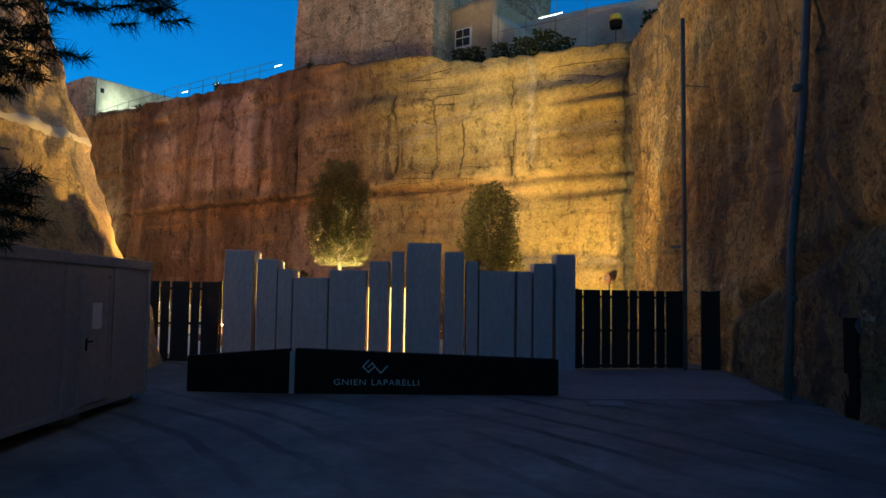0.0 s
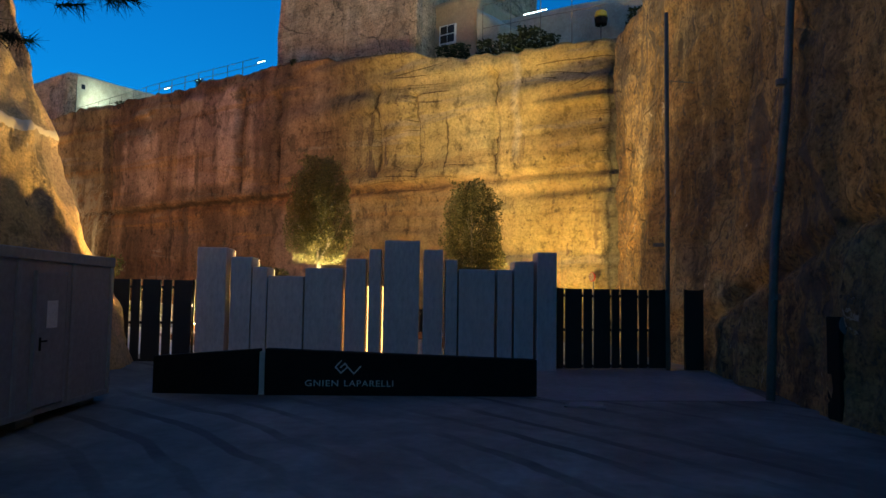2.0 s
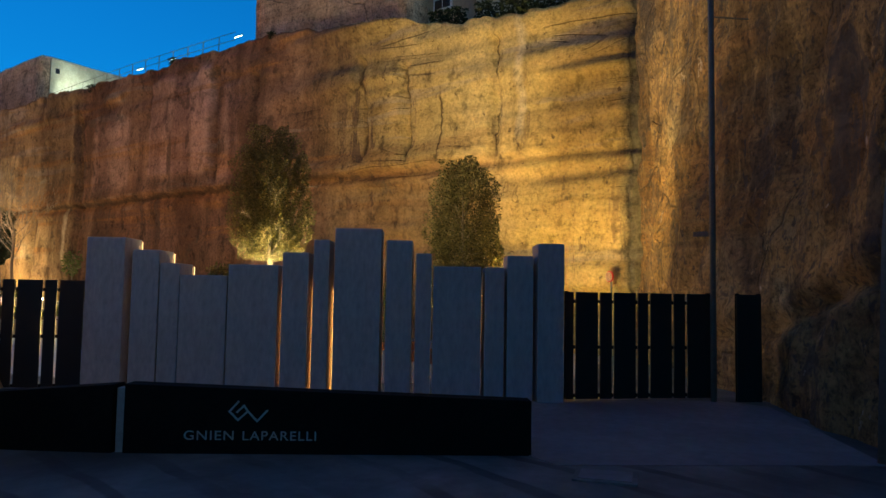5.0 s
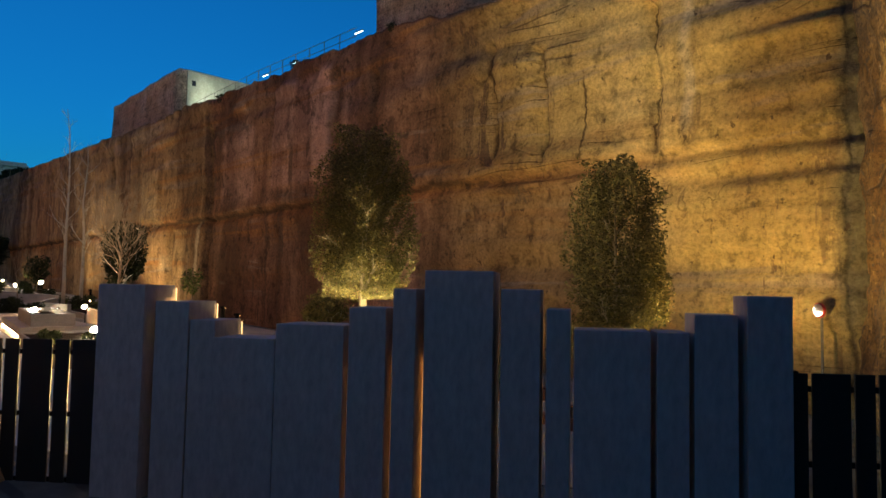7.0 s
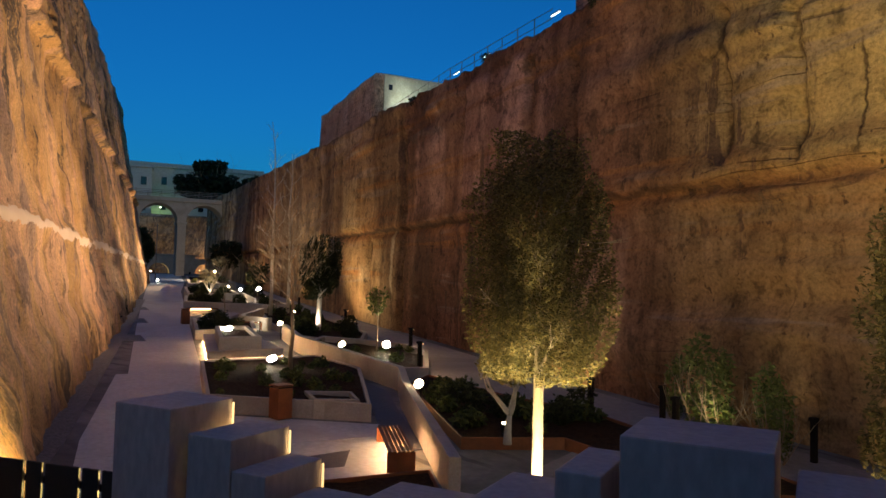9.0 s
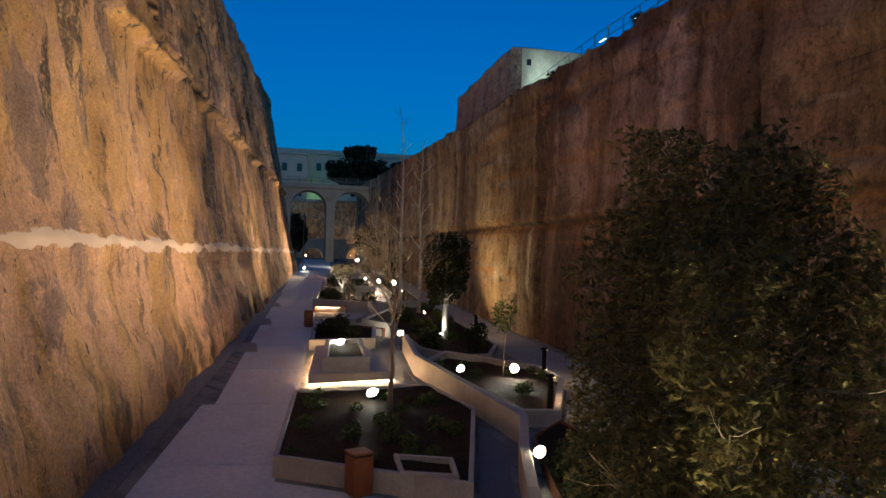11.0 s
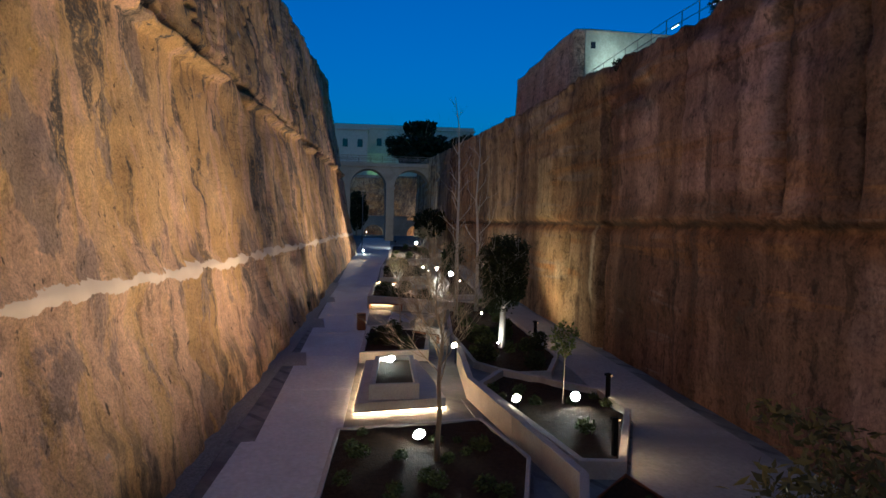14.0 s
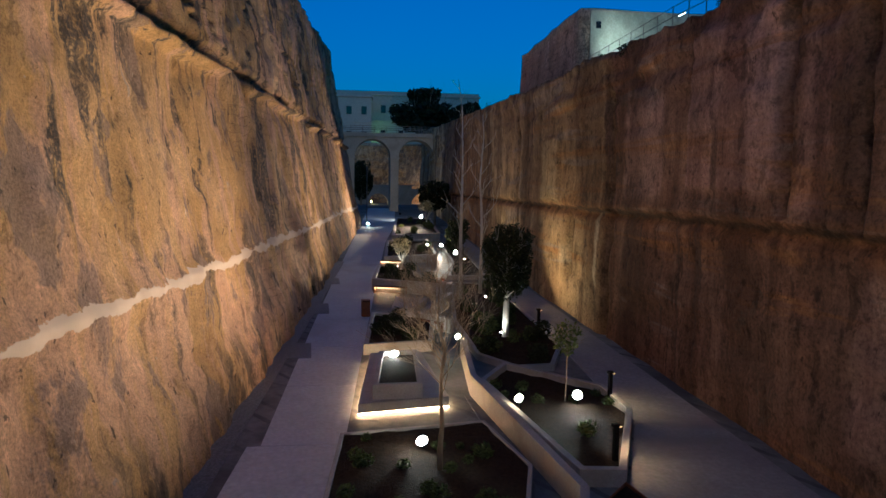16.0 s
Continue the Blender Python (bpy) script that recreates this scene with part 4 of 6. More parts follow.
def wall_run(name, line, h, w, label, material=CONCRETE, panel=2.4):
    """A free-standing low wall along a line, in cast panels with open joints."""
    cx, cy = line[0]
    th = empty(name, pose(cx, cy, floor_z(cx, cy)), label, "low wall")
    oz = floor_z(cx, cy)
    for (x0, y0), (x1, y1) in zip(line[:-1], line[1:]):
        ln = math.hypot(x1 - x0, y1 - y0)
        k = max(1, round(ln / panel))
        ux, uy = (x1 - x0) / ln, (y1 - y0) / ln
        for i in range(k):
            a, b = ln * i / k + 0.006, ln * (i + 1) / k - 0.006
            bm = bmesh.new()
            vs = []
            for z in (-0.15, h):
                for q, sgn in ((a, -1), (b, -1), (b, 1), (a, 1)):
                    X, Y = x0 + ux * q - uy * sgn * w / 2, y0 + uy * q + ux * sgn * w / 2
                    vs.append(bm.verts.new((X - cx, Y - cy, floor_z(X, Y) + z - oz)))
            for f in ((3, 2, 1, 0), (4, 5, 6, 7), (0, 1, 5, 4), (1, 2, 6, 5), (2, 3, 7, 6), (3, 0, 4, 7)):
                bm.faces.new([vs[j] for j in f])
            bmesh.ops.bevel(bm, geom=list(bm.edges), offset=0.012, segments=1, affect="EDGES")
            part("panel", bm, material, th)
    return th


wall_run("retaining_wall", [(-20.6, 17.85), (-28.4, 20.0), (-31.2, 20.95), (-40.6, 19.75), (-46.0, 20.2)], 0.8, 0.24, "long angled concrete retaining wall beside the ramp")
wall_run("retaining_wall", [(-57.5, 21.2), (-52.0, 18.9), (-50.2, 20.3)], 0.75, 0.3, "angled concrete retaining wall between two beds")


# ---------------------------------------------------------------- benches with light strips
def seat_block(corners, h, label, lit=True):
    """A concrete seat on a recessed plinth with a glowing strip under its edge."""
    n = len(corners)
    cx, cy = sum(p[0] for p in corners) / n, sum(p[1] for p in corners) / n
    z0 = floor_z(cx, cy)
    th = empty("bench", pose(cx, cy, z0), label, "bench", "garden benches")
    def prism(k, za, zb):
        bm = bmesh.new()
        lo, hi = [], []
        for x, y in corners:
            X, Y = (x - cx) * k, (y - cy) * k
            s = floor_z(cx + X, cy + Y) - z0
            lo.append(bm.verts.new((X, Y, s + za)))
            hi.append(bm.verts.new((X, Y, s + zb)))
        bm.faces.new(hi)
        bm.faces.new(lo[::-1])
        for i in range(n):
            j = (i + 1) % n
            bm.faces.new((lo[i], lo[j], hi[j], hi[i]))
        bmesh.ops.recalc_face_normals(bm, faces=bm.faces)
        bmesh.ops.bevel(bm, geom=list(bm.edges), offset=0.012, segments=1, affect="EDGES")
        return bm
    part("plinth", prism(0.9, -0.05, 0.12), CONCRETE, th)
    part("seat", prism(1.0, 0.11, h), CONCRETE, th)
    if lit:
        bm = bmesh.new()
        for i in range(n):
            a, b = Vector(corners[i]), Vector(corners[(i + 1) % n])
            a, b = Vector(((a.x - cx) * 0.99, (a.y - cy) * 0.99)), Vector(((b.x - cx) * 0.99, (b.y - cy) * 0.99))
            d = (b - a)
            m = Matrix.Translation(((a.x + b.x) / 2, (a.y + b.y) / 2, 0)) @ Matrix.Rotation(math.atan2(d.y, d.x), 4, "Z")
            s = (floor_z(cx + a.x, cy + a.y) + floor_z(cx + b.x, cy + b.y)) / 2 - z0
            box(d.length, 0.03, 0.036, (0, 0, 0), bm=bm)
            rise_ = (floor_z(cx + b.x, cy + b.y) - floor_z(cx + a.x, cy + a.y)) / d.length
            for v in list(bm.verts)[-8:]:
                v.co = m @ Vector((v.co.x, v.co.y, v.co.z + 0.06 + s + rise_ * v.co.x))
        part("light_strip", bm, LED, th, "warm glowing light strip")
    return th


seat_block([(-38.55, 15.45), (-45.0, 16.0), (-45.2, 18.2), (-39.15, 18.65)], 0.45, "concrete bench block with a warm light strip underneath")
planter([(-38.95, 15.95), (-43.4, 16.35), (-43.6, 17.9), (-39.05, 17.7)], 0.98, 0.18, 0.2, seed=13, label="small raised concrete planter standing on the bench block")


def lit_bench(x, y, ang, length, depth=0.5, h=0.45, label="rusted steel bench box glowing warmly underneath"):
    th = empty("bench", pose(x, y, floor_z(x, y), 0, 0, ang), label, "bench", "garden benches")
    part("top", box(length, depth, 0.06, (0, 0, h - 0.06), 0.006), CORTEN, th)
    for sx in (-1, 1):
        part("end_panel", box(0.05, depth, h - 0.06, (sx * (length / 2 - 0.03), 0, 0), 0.005), CORTEN, th)
    part("light_strip", box(length - 0.2, 0.03, 0.03, (0, depth * 0.3, h - 0.095)), LED, th, "warm glowing light strip")
    part("back_panel", box(length - 0.12, 0.03, h - 0.07, (0, depth * 0.4, 0.0)), CONCRETE, th)
    return th


seat_block([(-54.6, 17.45), (-58.0, 17.95), (-57.3, 19.75), (-54.4, 18.7)], 0.45, "angular concrete seat slab beside a planter", lit=False)
lit_bench(-61.35, 17.75, 75, 2.2)
lit_bench(-73.6, 18.5, 86, 1.9)
lit_bench(-64.6, 21.0, 115, 1.6)
lit_bench(-89.3, 21.4, 90, 2.0)
lit_bench(-51.2, 19.35, 40, 1.8)


def slatted_bench(x, y, ang):
    th = empty("bench", pose(x, y, floor_z(x, y), 0, 0, ang), "dark timber slatted bench on rusted steel ends", "bench", "garden benches")
    for i in range(6):
        part("slat", box(2.7, 0.075, 0.04, (0, -0.24 + 0.095 * i, 0.42), 0.006), TIMBER, th)
    for sx in (-1.3, 1.3):
        part("end_panel", box(0.04, 0.6, 0.42, (sx, 0, 0), 0.004), CORTEN, th)
    part("light_strip", box(2.4, 0.03, 0.03, (0, 0.0, 0.34)), LED, th, "warm glowing light strip")


slatted_bench(-23.62, 17.8, -15)


# ---------------------------------------------------------------- litter bins, bollards
def litter_bin(x, y, ang=0):
    th = empty("litter_bin", pose(x, y, floor_z(x, y), 0, 0, ang), "rusted steel litter bin on the path", "litter bin", "litter bins")
    part("body", box(0.46, 0.46, 0.82, (0, 0, 0.04), 0.02), CORTEN, th)
    part("lid", box(0.48, 0.48, 0.05, (0, 0, 0.90), 0.01), CORTEN, th)
    for sx in (-0.2, 0.2):
        part("lid_post", box(0.03, 0.4, 0.05, (sx, 0, 0.855)), BLACK, th)
    part("foot", box(0.36, 0.36, 0.05, (0, 0, 0)), BLACK, th)


litter_bin(-28.0, 16.15, 20)
litter_bin(-54.3, 16.0, 5)


def bollard(x, y, h=1.0, base=0.0, lit=False):
    th = empty("bollard_light", pose(x, y, floor_z(x, y) + base, 0, 0, 10), "slim black bollard light beside the path", "bollard", "bollard lights")
    part("post", box(0.13, 0.13, h, (0, 0, 0), 0.008), BLACK, th)
    part("head", box(0.16, 0.2, 0.09, (0, -0.02, h), 0.01), BLACK, th)
    if lit:
        part("lens", box(0.1, 0.1, 0.015, (0, 0.1, h - 0.016)), LED_DIM, th, "warm downward lens")
        ld = bpy.data.lights.new("bollard_lamp", "SPOT")
        ld.energy, ld.color, ld.spot_size, ld.spot_blend, ld.shadow_soft_size = 55, (1.0, 0.60, 0.30), radians(140), 0.7, 0.04
        new("bollard_lamp", ld).matrix_basis = look((x, y + 0.16, floor_z(x, y) + base + h - 0.03), (x + 0.1, y + 0.9, floor_z(x, y)))


for x, y, b in [(-22.3, 24.85, 0.2), (-20.2, 27.2, 0), (-38.9, 24.45, 0.24), (-33.85, 22.75, 0.24), (-50.0, 24.75, 0.2), (-64.5, 25.4, 0.0), (-25.2, 24.4, 0.22), (-24.7, 26.6, 0)]:
    bollard(x, y, 1.0, b, (x, y) in ((-38.9, 24.45), (-33.85, 22.75), (-50.0, 24.75)))


# ---------------------------------------------------------------- floodlights
def flood(x, y, z, aim, watts, colour, size=150, lens=None, blend=0.6, r=0.12, floorz=None, soft=0.12):
    """A spike floodlight: stem, drum, glowing lens, and the lamp that it holds."""
    f = floor_z(x, y) if floorz is None else floorz
    m = look((x, y, z), aim)
    th = empty("flood_light", pose(x, y, f), "small black spike floodlight shining brightly", "floodlight", "garden floodlights")
    part("stem", cyl(0.02, 0.018, max(z - f - 0.02, 0.05), (0, 0, 0), 8), BLACK, th)
    R = m.to_3x3().to_4x4()
    bm = cyl(r * 0.7, r * 1.08, 0.16, (0, 0, 0), 16, Matrix.Rotation(math.pi, 4, "X"))
    bmesh.ops.translate(bm, vec=(0, 0, 0.03), verts=bm.verts)
    bmesh.ops.transform(bm, matrix=R, verts=bm.verts)
    bmesh.ops.translate(bm, vec=(0, 0, z - f), verts=bm.verts)
    part("drum", bm, BLACK, th)
    bm = bmesh.new()
    bmesh.ops.create_uvsphere(bm, u_segments=16, v_segments=8, radius=r)
    bmesh.ops.scale(bm, vec=(1, 1, 0.45), verts=bm.verts)
    bmesh.ops.translate(bm, vec=(0, 0, -0.15), verts=bm.verts)
    bmesh.ops.transform(bm, matrix=R, verts=bm.verts)
    bmesh.ops.translate(bm, vec=(0, 0, z - f), verts=bm.verts)
    part("lens", bm, lens or LENS_WHITE, th, "glowing white lens", smooth=True)
    if watts:
        ld = bpy.data.lights.new("flood_lamp", "SPOT")
        ld.energy, ld.color, ld.spot_size, ld.spot_blend, ld.shadow_soft_size = watts, colour, radians(size), blend, soft
        lo = new("flood_lamp", ld)
        d = (Vector(aim) - Vector((x, y, z))).normalized()
        lo.matrix_basis = look(Vector((x, y, z)) + d * 0.26, aim)
    return th


AMBER = (1.0, 0.71, 0.26)
WARM = (1.0, 0.70, 0.44)
WHITE_L = (1.0, 0.93, 0.78)
# cut rock behind the entrance
flood(-12.6, 22.4, 0.5, (-12.6, 28.4, 9.0), 1950, AMBER, 104, blend=0.9)
flood(-17.3, 14.0, 0.45, (-17.6, 8.6, 10.0), 2600, AMBER, 120, LENS_WARM, r=0.08)
flood(-18.8, 21.2, 0.55, (-21.0, 28.2, 11.0), 420, AMBER, 90)
# lamps that look across the garden and up the rampart
# the large lens radii take in the glare around each lamp
flood(-34.7, 17.3, 1.22, (-26.0, 9.5, 19.0), 3300, WARM, 112, r=0.17, blend=1.0)
flood(-43.3, 17.0, 1.72, (-35.0, 10.0, 18.0), 3700, WARM, 116, floorz=1.6, r=0.17, blend=1.0)
flood(-38.0, 20.95, 1.42, (-27.0, 9.0, 17.0), 2700, WARM, 104, LENS_WARM, r=0.15)
flood(-38.6, 23.15, 1.4, (-30.0, 20.0, 3.0), 160, WHITE_L, 130, r=0.16)
flood(-27.9, 20.26, 1.2, (-20.0, 10.0, 9.0), 220, WARM, 80, LENS_WARM, r=0.14)
flood(-46.2, 20.05, 1.8, (-36.0, 10.0, 17.0), 4000, WARM, 116, LENS_WARM, r=0.14)
flood(-72.3, 23.7, 3.2, (-56.0, 12.0, 12.0), 8500, WARM, 92, r=0.18)
flood(-82.5, 23.8, 2.95, (-64.0, 13.0, 11.0), 6500, WARM, 92, r=0.14)
flood(-103.2, 23.8, 4.8, (-88.0, 14.0, 11.0), 11000, WARM, 100, floorz=3.8, r=0.17)
flood(-79.0, 22.0, 3.3, (-70.0, 24.0, 6.0), 20, WARM, 120, r=0.08, floorz=2.7)
# uplights at the trees
flood(-17.6, 18.9, 0.7, (-17.25, 17.7, 5.2), 1500, (1.0, 0.82, 0.46), 120, LENS_WARM, r=0.06)
flood(-16.35, 16.95, 0.6, (-16.9, 17.3, 4.6), 2000, (1.0, 0.82, 0.46), 150, LENS_WARM, r=0.09)
flood(-14.0, 21.9, 0.5, (-14.4, 22.5, 4.0), 330, (1.0, 0.80, 0.42), 110, LENS_WARM, r=0.08)
flood(-49.6, 19.6, 1.75, (-51.5, 19.4, 1.7), 35, WHITE_L, 130, LENS_WARM, r=0.05)
flood(-48.2, 22.4, 1.5, (-48.62, 22.75, 3.6), 90, WHITE_L, 100, LENS_WHITE, r=0.05)
flood(-66.5, 18.5, 2.65, (-67.0, 18.8, 4.2), 70, WHITE_L, 120, LENS_WARM, r=0.05, floorz=2.45)
flood(-23.6, 20.6, 0.75, (-23.2, 20.8, 2.4), 60, WARM, 140, LENS_WARM, r=0.05)
flood(-22.0, 25.4, 0.5, (-22.4, 26.0, 1.8), 70, (1.0, 0.85, 0.5), 140, LENS_WARM, r=0.05)
# added lamp with no seen source, brightens the far cut rock
flood(-57.0, 23.2, 1.9, (-54.5, 28.0, 7.5), 1100, (1.0, 0.74, 0.38), 125, LENS_WARM, r=0.08)
flood(-74.0, 24.6, 2.4, (-72.0, 28.0, 9.0), 450, (1.0, 0.74, 0.38), 125, LENS_WARM, r=0.08)


# ---------------------------------------------------------------- entrance: stone blocks
BLOCKS = [(-5.84, -5.09, 3.07, 19.05), (-5.00, -4.47, 2.84, 19.2), (-4.44, -4.05, 2.58, 19.2), (-4.00, -3.08, 2.35, 19.1), (-3.02, -2.05, 2.57, 19.0),
          (-1.96, -1.45, 2.82, 18.95), (-1.37, -1.06, 3.08, 19.0), (-0.98, -0.06, 3.33, 19.15), (0.05, 0.56, 3.10, 19.1), (0.63, 0.94, 2.85, 19.15),
          (0.98, 1.92, 2.60, 19.1), (1.99, 2.37, 2.60, 19.05), (2.43, 2.94, 2.83, 19.1), (3.02, 3.53, 3.07, 19.0)]
for u0, u1, h, d in BLOCKS:
    uc, w = (u0 + u1) / 2, u1 - u0
    x, y = UX * uc + NX * (d + 0.4), UY * uc + NY * (d + 0.4)
    th = empty("stone_block", pose(x, y, -0.05, 0, 0, 37.5), "tall smooth grey stone block in a stepped row", "stone block", "entrance blocks")
    body = part("block", box(w, 0.8, h + 0.05, (0, 0, 0), 0.015), PILLAR, th)
# glowing strips stand in for the lit back edges of the three outer blocks
for u1, h, d in ((-5.09, 3.07, 19.05), (-4.47, 2.84, 19.2), (-4.05, 2.58, 19.2)):
    uc, dd = u1 + 0.012, d + 0.72
    th = empty("lit_edge", pose(UX * uc + NX * dd, UY * uc + NY * dd, 0.0, 0, 0, 37.5), "warm glowing strip standing in for the lit back edge of a stone block", "light strip", "edge lights")
    part("strip", box(0.012, 0.02, h - 0.06, (0.012, 0.06, 0.02)), GLOW_EDGE, th)
# glowing strip set in the joint beside the tallest block
for uc, dd in ((-2.0, 19.25), (-1.41, 19.25), (-1.02, 19.3)):
    x, y = UX * uc + NX * dd, UY * uc + NY * dd
    th = empty("joint_light", pose(x, y, 0.0, 0, 0, 37.5), "warm light strip standing in the joint between blocks", "light strip", "joint lights")
    part("strip", box(0.02, 0.02, 2.1, (0, 0.25, 0.02)), LED_DIM, th)


# ---------------------------------------------------------------- gates of dark boards
def gate(p0, p1, h, boards, label, name="gate", z=0.03):
    """Boards of given start and width along p0 to p1, on three rails between two posts."""
    (x0, y0), (x1, y1) = p0, p1
    ln, ang = math.hypot(x1 - x0, y1 - y0), math.degrees(math.atan2(y1 - y0, x1 - x0))
    th = empty(name, pose(x0, y0, z, 0, 0, ang), label, "gate", "entrance gates")
    for a, w in boards:
        part("board", box(w, 0.03, h - 0.02, (a + w / 2, 0, 0), 0.004), DARKWOOD, th)
    for zz in (0.03, h * 0.46, h * 0.885):
        part("rail", box(ln, 0.05, 0.07, (ln / 2, 0.04, zz), 0.005), BLACK, th)
    for a in (0.03, ln - 0.03):
        part("post", box(0.06, 0.07, h, (a, 0.05, 0)), BLACK, th)
    return th


def boards_for(ln, widths, gap=0.05):
    out, a, i = [], 0.0, 0
    while a < ln - 0.02:
        w = min(widths[i % len(widths)], ln - a)
        out.append((a, w))
        a, i = a + w + gap, i + 1
    return out


gate((-8.52, 17.72), (-6.36, 19.95), 2.13, boards_for(3.1, [0.16, 0.46, 0.24, 0.46, 0.22, 0.46, 0.24, 0.6]), "sliding gate of black vertical boards with narrow gaps")
gate((-5.78, 19.72), (-5.40, 20.05), 2.13, boards_for(0.5, [0.5]), "short black board panel beside the rock", "fence_panel")
gate((-18.95, 9.55), (-16.45, 12.2), 2.2, boards_for(3.64, [0.46, 0.22]), "gate of black vertical boards with narrow gaps")


# ---------------------------------------------------------------- sign of two black panels
def flat_panel(p0, p1, z0, h0, h1, thick, material, name, parent, origin):
    (x0, y0), (x1, y1) = p0, p1
    ln = math.hypot(x1 - x0, y1 - y0)
    nx, ny = -(y1 - y0) / ln * thick, (x1 - x0) / ln * thick
    bm = bmesh.new()
    vs = []
    for ox, oy in ((0, 0), (nx, ny)):
        for (x, y, z) in ((x0, y0, z0), (x1, y1, z0), (x1, y1, h1), (x0, y0, h0)):
            vs.append(bm.verts.new((x + ox - origin[0], y + oy - origin[1], z - origin[2])))
    for f in ((0, 1, 2, 3), (7, 6, 5, 4), (0, 4, 5, 1), (1, 5, 6, 2), (2, 6, 7, 3), (3, 7, 4, 0)):
        bm.faces.new([vs[i] for i in f])
    bmesh.ops.recalc_face_normals(bm, faces=bm.faces)
    bmesh.ops.bevel(bm, geom=list(bm.edges), offset=0.008, segments=1, affect="EDGES")
    return part(name, bm, material, parent)


SA, SB, SC = (-11.0, 9.97), (-6.81, 13.34), (-12.85, 8.75)
org = (-9.0, 11.6, -0.15)
sign = empty("entrance_sign", pose(*org), "long low black sign wall with pale metal lettering", "sign")
flat_panel(SA, SB, -0.16, 0.80, 0.63, 0.32, BLACK, "front_panel", sign, org)
flat_panel(SC, (-11.12, 9.88), -0.16, 0.62, 0.79, 0.32, BLACK, "side_panel", sign, org)
flat_panel((-11.13, 9.94), (-11.0, 10.04), -0.16, 0.74, 0.74, 0.2, CONCRETE, "core", sign, org)
rx, ry = SB[0] - SA[0], SB[1] - SA[1]
sl = math.hypot(rx, ry)
rx, ry = rx / sl, ry / sl
face = Matrix(((rx, 0, ry, 0), (ry, 0, -rx, 0), (0, 1, 0, 0), (0, 0, 0, 1)))


def lettering(text, size, along, z, parent, material, org, base=SA, fm=face, space=1.0, width=None, name="lettering"):
    cu = bpy.data.curves.new("lettering", "FONT")
    cu.body, cu.size, cu.extrude, cu.align_x, cu.space_character = text, size, 0.006, "LEFT", space
    tmp = new("tmp_text", cu)
    me = bpy.data.meshes.new_from_object(tmp.evaluated_get(bpy.context.evaluated_depsgraph_get()))
    bpy.data.objects.remove(tmp)
    if width:
        xs = [v.co.x for v in me.vertices]
        k = width / (max(xs) - min(xs))
        for v in me.vertices:
            v.co.x *= k
    me.materials.clear()
    me.materials.append(material)
    ob = new(name, me)
    ob.parent = parent
    ob.matrix_basis = Matrix.Translation((base[0] + rx * along + ry * 0.008 - org[0], base[1] + ry * along - rx * 0.008 - org[1], z - org[2])) @ fm
    return ob


lettering("GNIEN", 0.17, 0.78, 0.085, sign, LETTER, org, width=0.645, space=1.12)
lettering("LAPARELLI", 0.17, 1.54, 0.085, sign, LETTER, org, width=0.96, space=1.12)
# emblem: one bent line, a squared spiral running into a zigzag
EMBLEM = [(0.30, 0.02), (0.03, -0.28), (0.30, -0.55), (0.60, -0.27), (0.48, -0.10), (0.27, -0.30)]
EMBLEM2 = [(0.60, -0.27), (0.90, -0.58), (1.20, -0.25)]
bm = bmesh.new()
for pts in (EMBLEM, EMBLEM2):
    for (ax, ay), (bx, by) in zip(pts[:-1], pts[1:]):
        k = 0.42
        ax, ay, bx, by = ax * k, ay * k, bx * k, by * k
        d = math.hypot(bx - ax, by - ay)
        m = Matrix.Translation(((ax + bx) / 2, (ay + by) / 2, 0)) @ Matrix.Rotation(math.atan2(by - ay, bx - ax), 4, "Z")
        box(d + 0.02, 0.025, 0.012, (0, 0, 0), bm=bm)
        bm.verts.ensure_lookup_table()
        for v in list(bm.verts)[-8:]:
            v.co = m @ v.co
em = part("emblem", bm, LETTER, sign, "pale metal line emblem")
em.matrix_basis = Matrix.Translation((SA[0] + rx * 1.36 + ry * 0.006 - org[0], SA[1] + ry * 1.36 - rx * 0.006 - org[1], 0.575 - org[2])) @ face


# ---------------------------------------------------------------- site cabin
cab = empty("site_cabin", pose(-12.7, 7.75, 0.05, 0, 0, math.degrees(math.atan2(-4.9, 3.7)) ), "pale grey steel site cabin raised on blocks", "cabin")
CL, CD, CH = 7.2, 2.45, 2.42
part("body", box(CL, CD, CH - 0.1, (CL / 2, -CD / 2, 0.0), 0.02), CABIN, cab)
part("roof_edge", box(CL + 0.06, CD + 0.06, 0.17, (CL / 2, -CD / 2, CH - 0.15), 0.015), CABIN_TRIM, cab)
part("base_rail", box(CL + 0.02, CD + 0.02, 0.1, (CL / 2, -CD / 2, -0.04), 0.01), CABIN_TRIM, cab)
for x in (0.06, 1.5, 3.1, 5.0, CL - 0.06):
    part("corner_post", box(0.11, 0.03, CH - 0.2, (x, 0.012, 0.04), 0.008), CABIN_TRIM, cab)
door = part("door", box(0.86, 0.05, 2.0, (2.2, 0.02, 0.08), 0.008), CABIN, cab)
part("frame", box(0.05, 0.055, 2.06, (1.74, 0.022, 0.06)), CABIN_TRIM, door)
part("frame", box(0.05, 0.055, 2.06, (2.66, 0.022, 0.06)), CABIN_TRIM, door)
part("notice", box(0.32, 0.004, 0.42, (2.2, 0.05, 1.25)), PAPER, door, "pale paper notice")
bm = box(0.05, 0.014, 0.2, (2.52, 0.05, 0.92), 0.004)
box(0.14, 0.02, 0.025, (2.46, 0.085, 1.05), 0.005, bm=bm)
part("handle", bm, BLACK, door, "black lever handle")
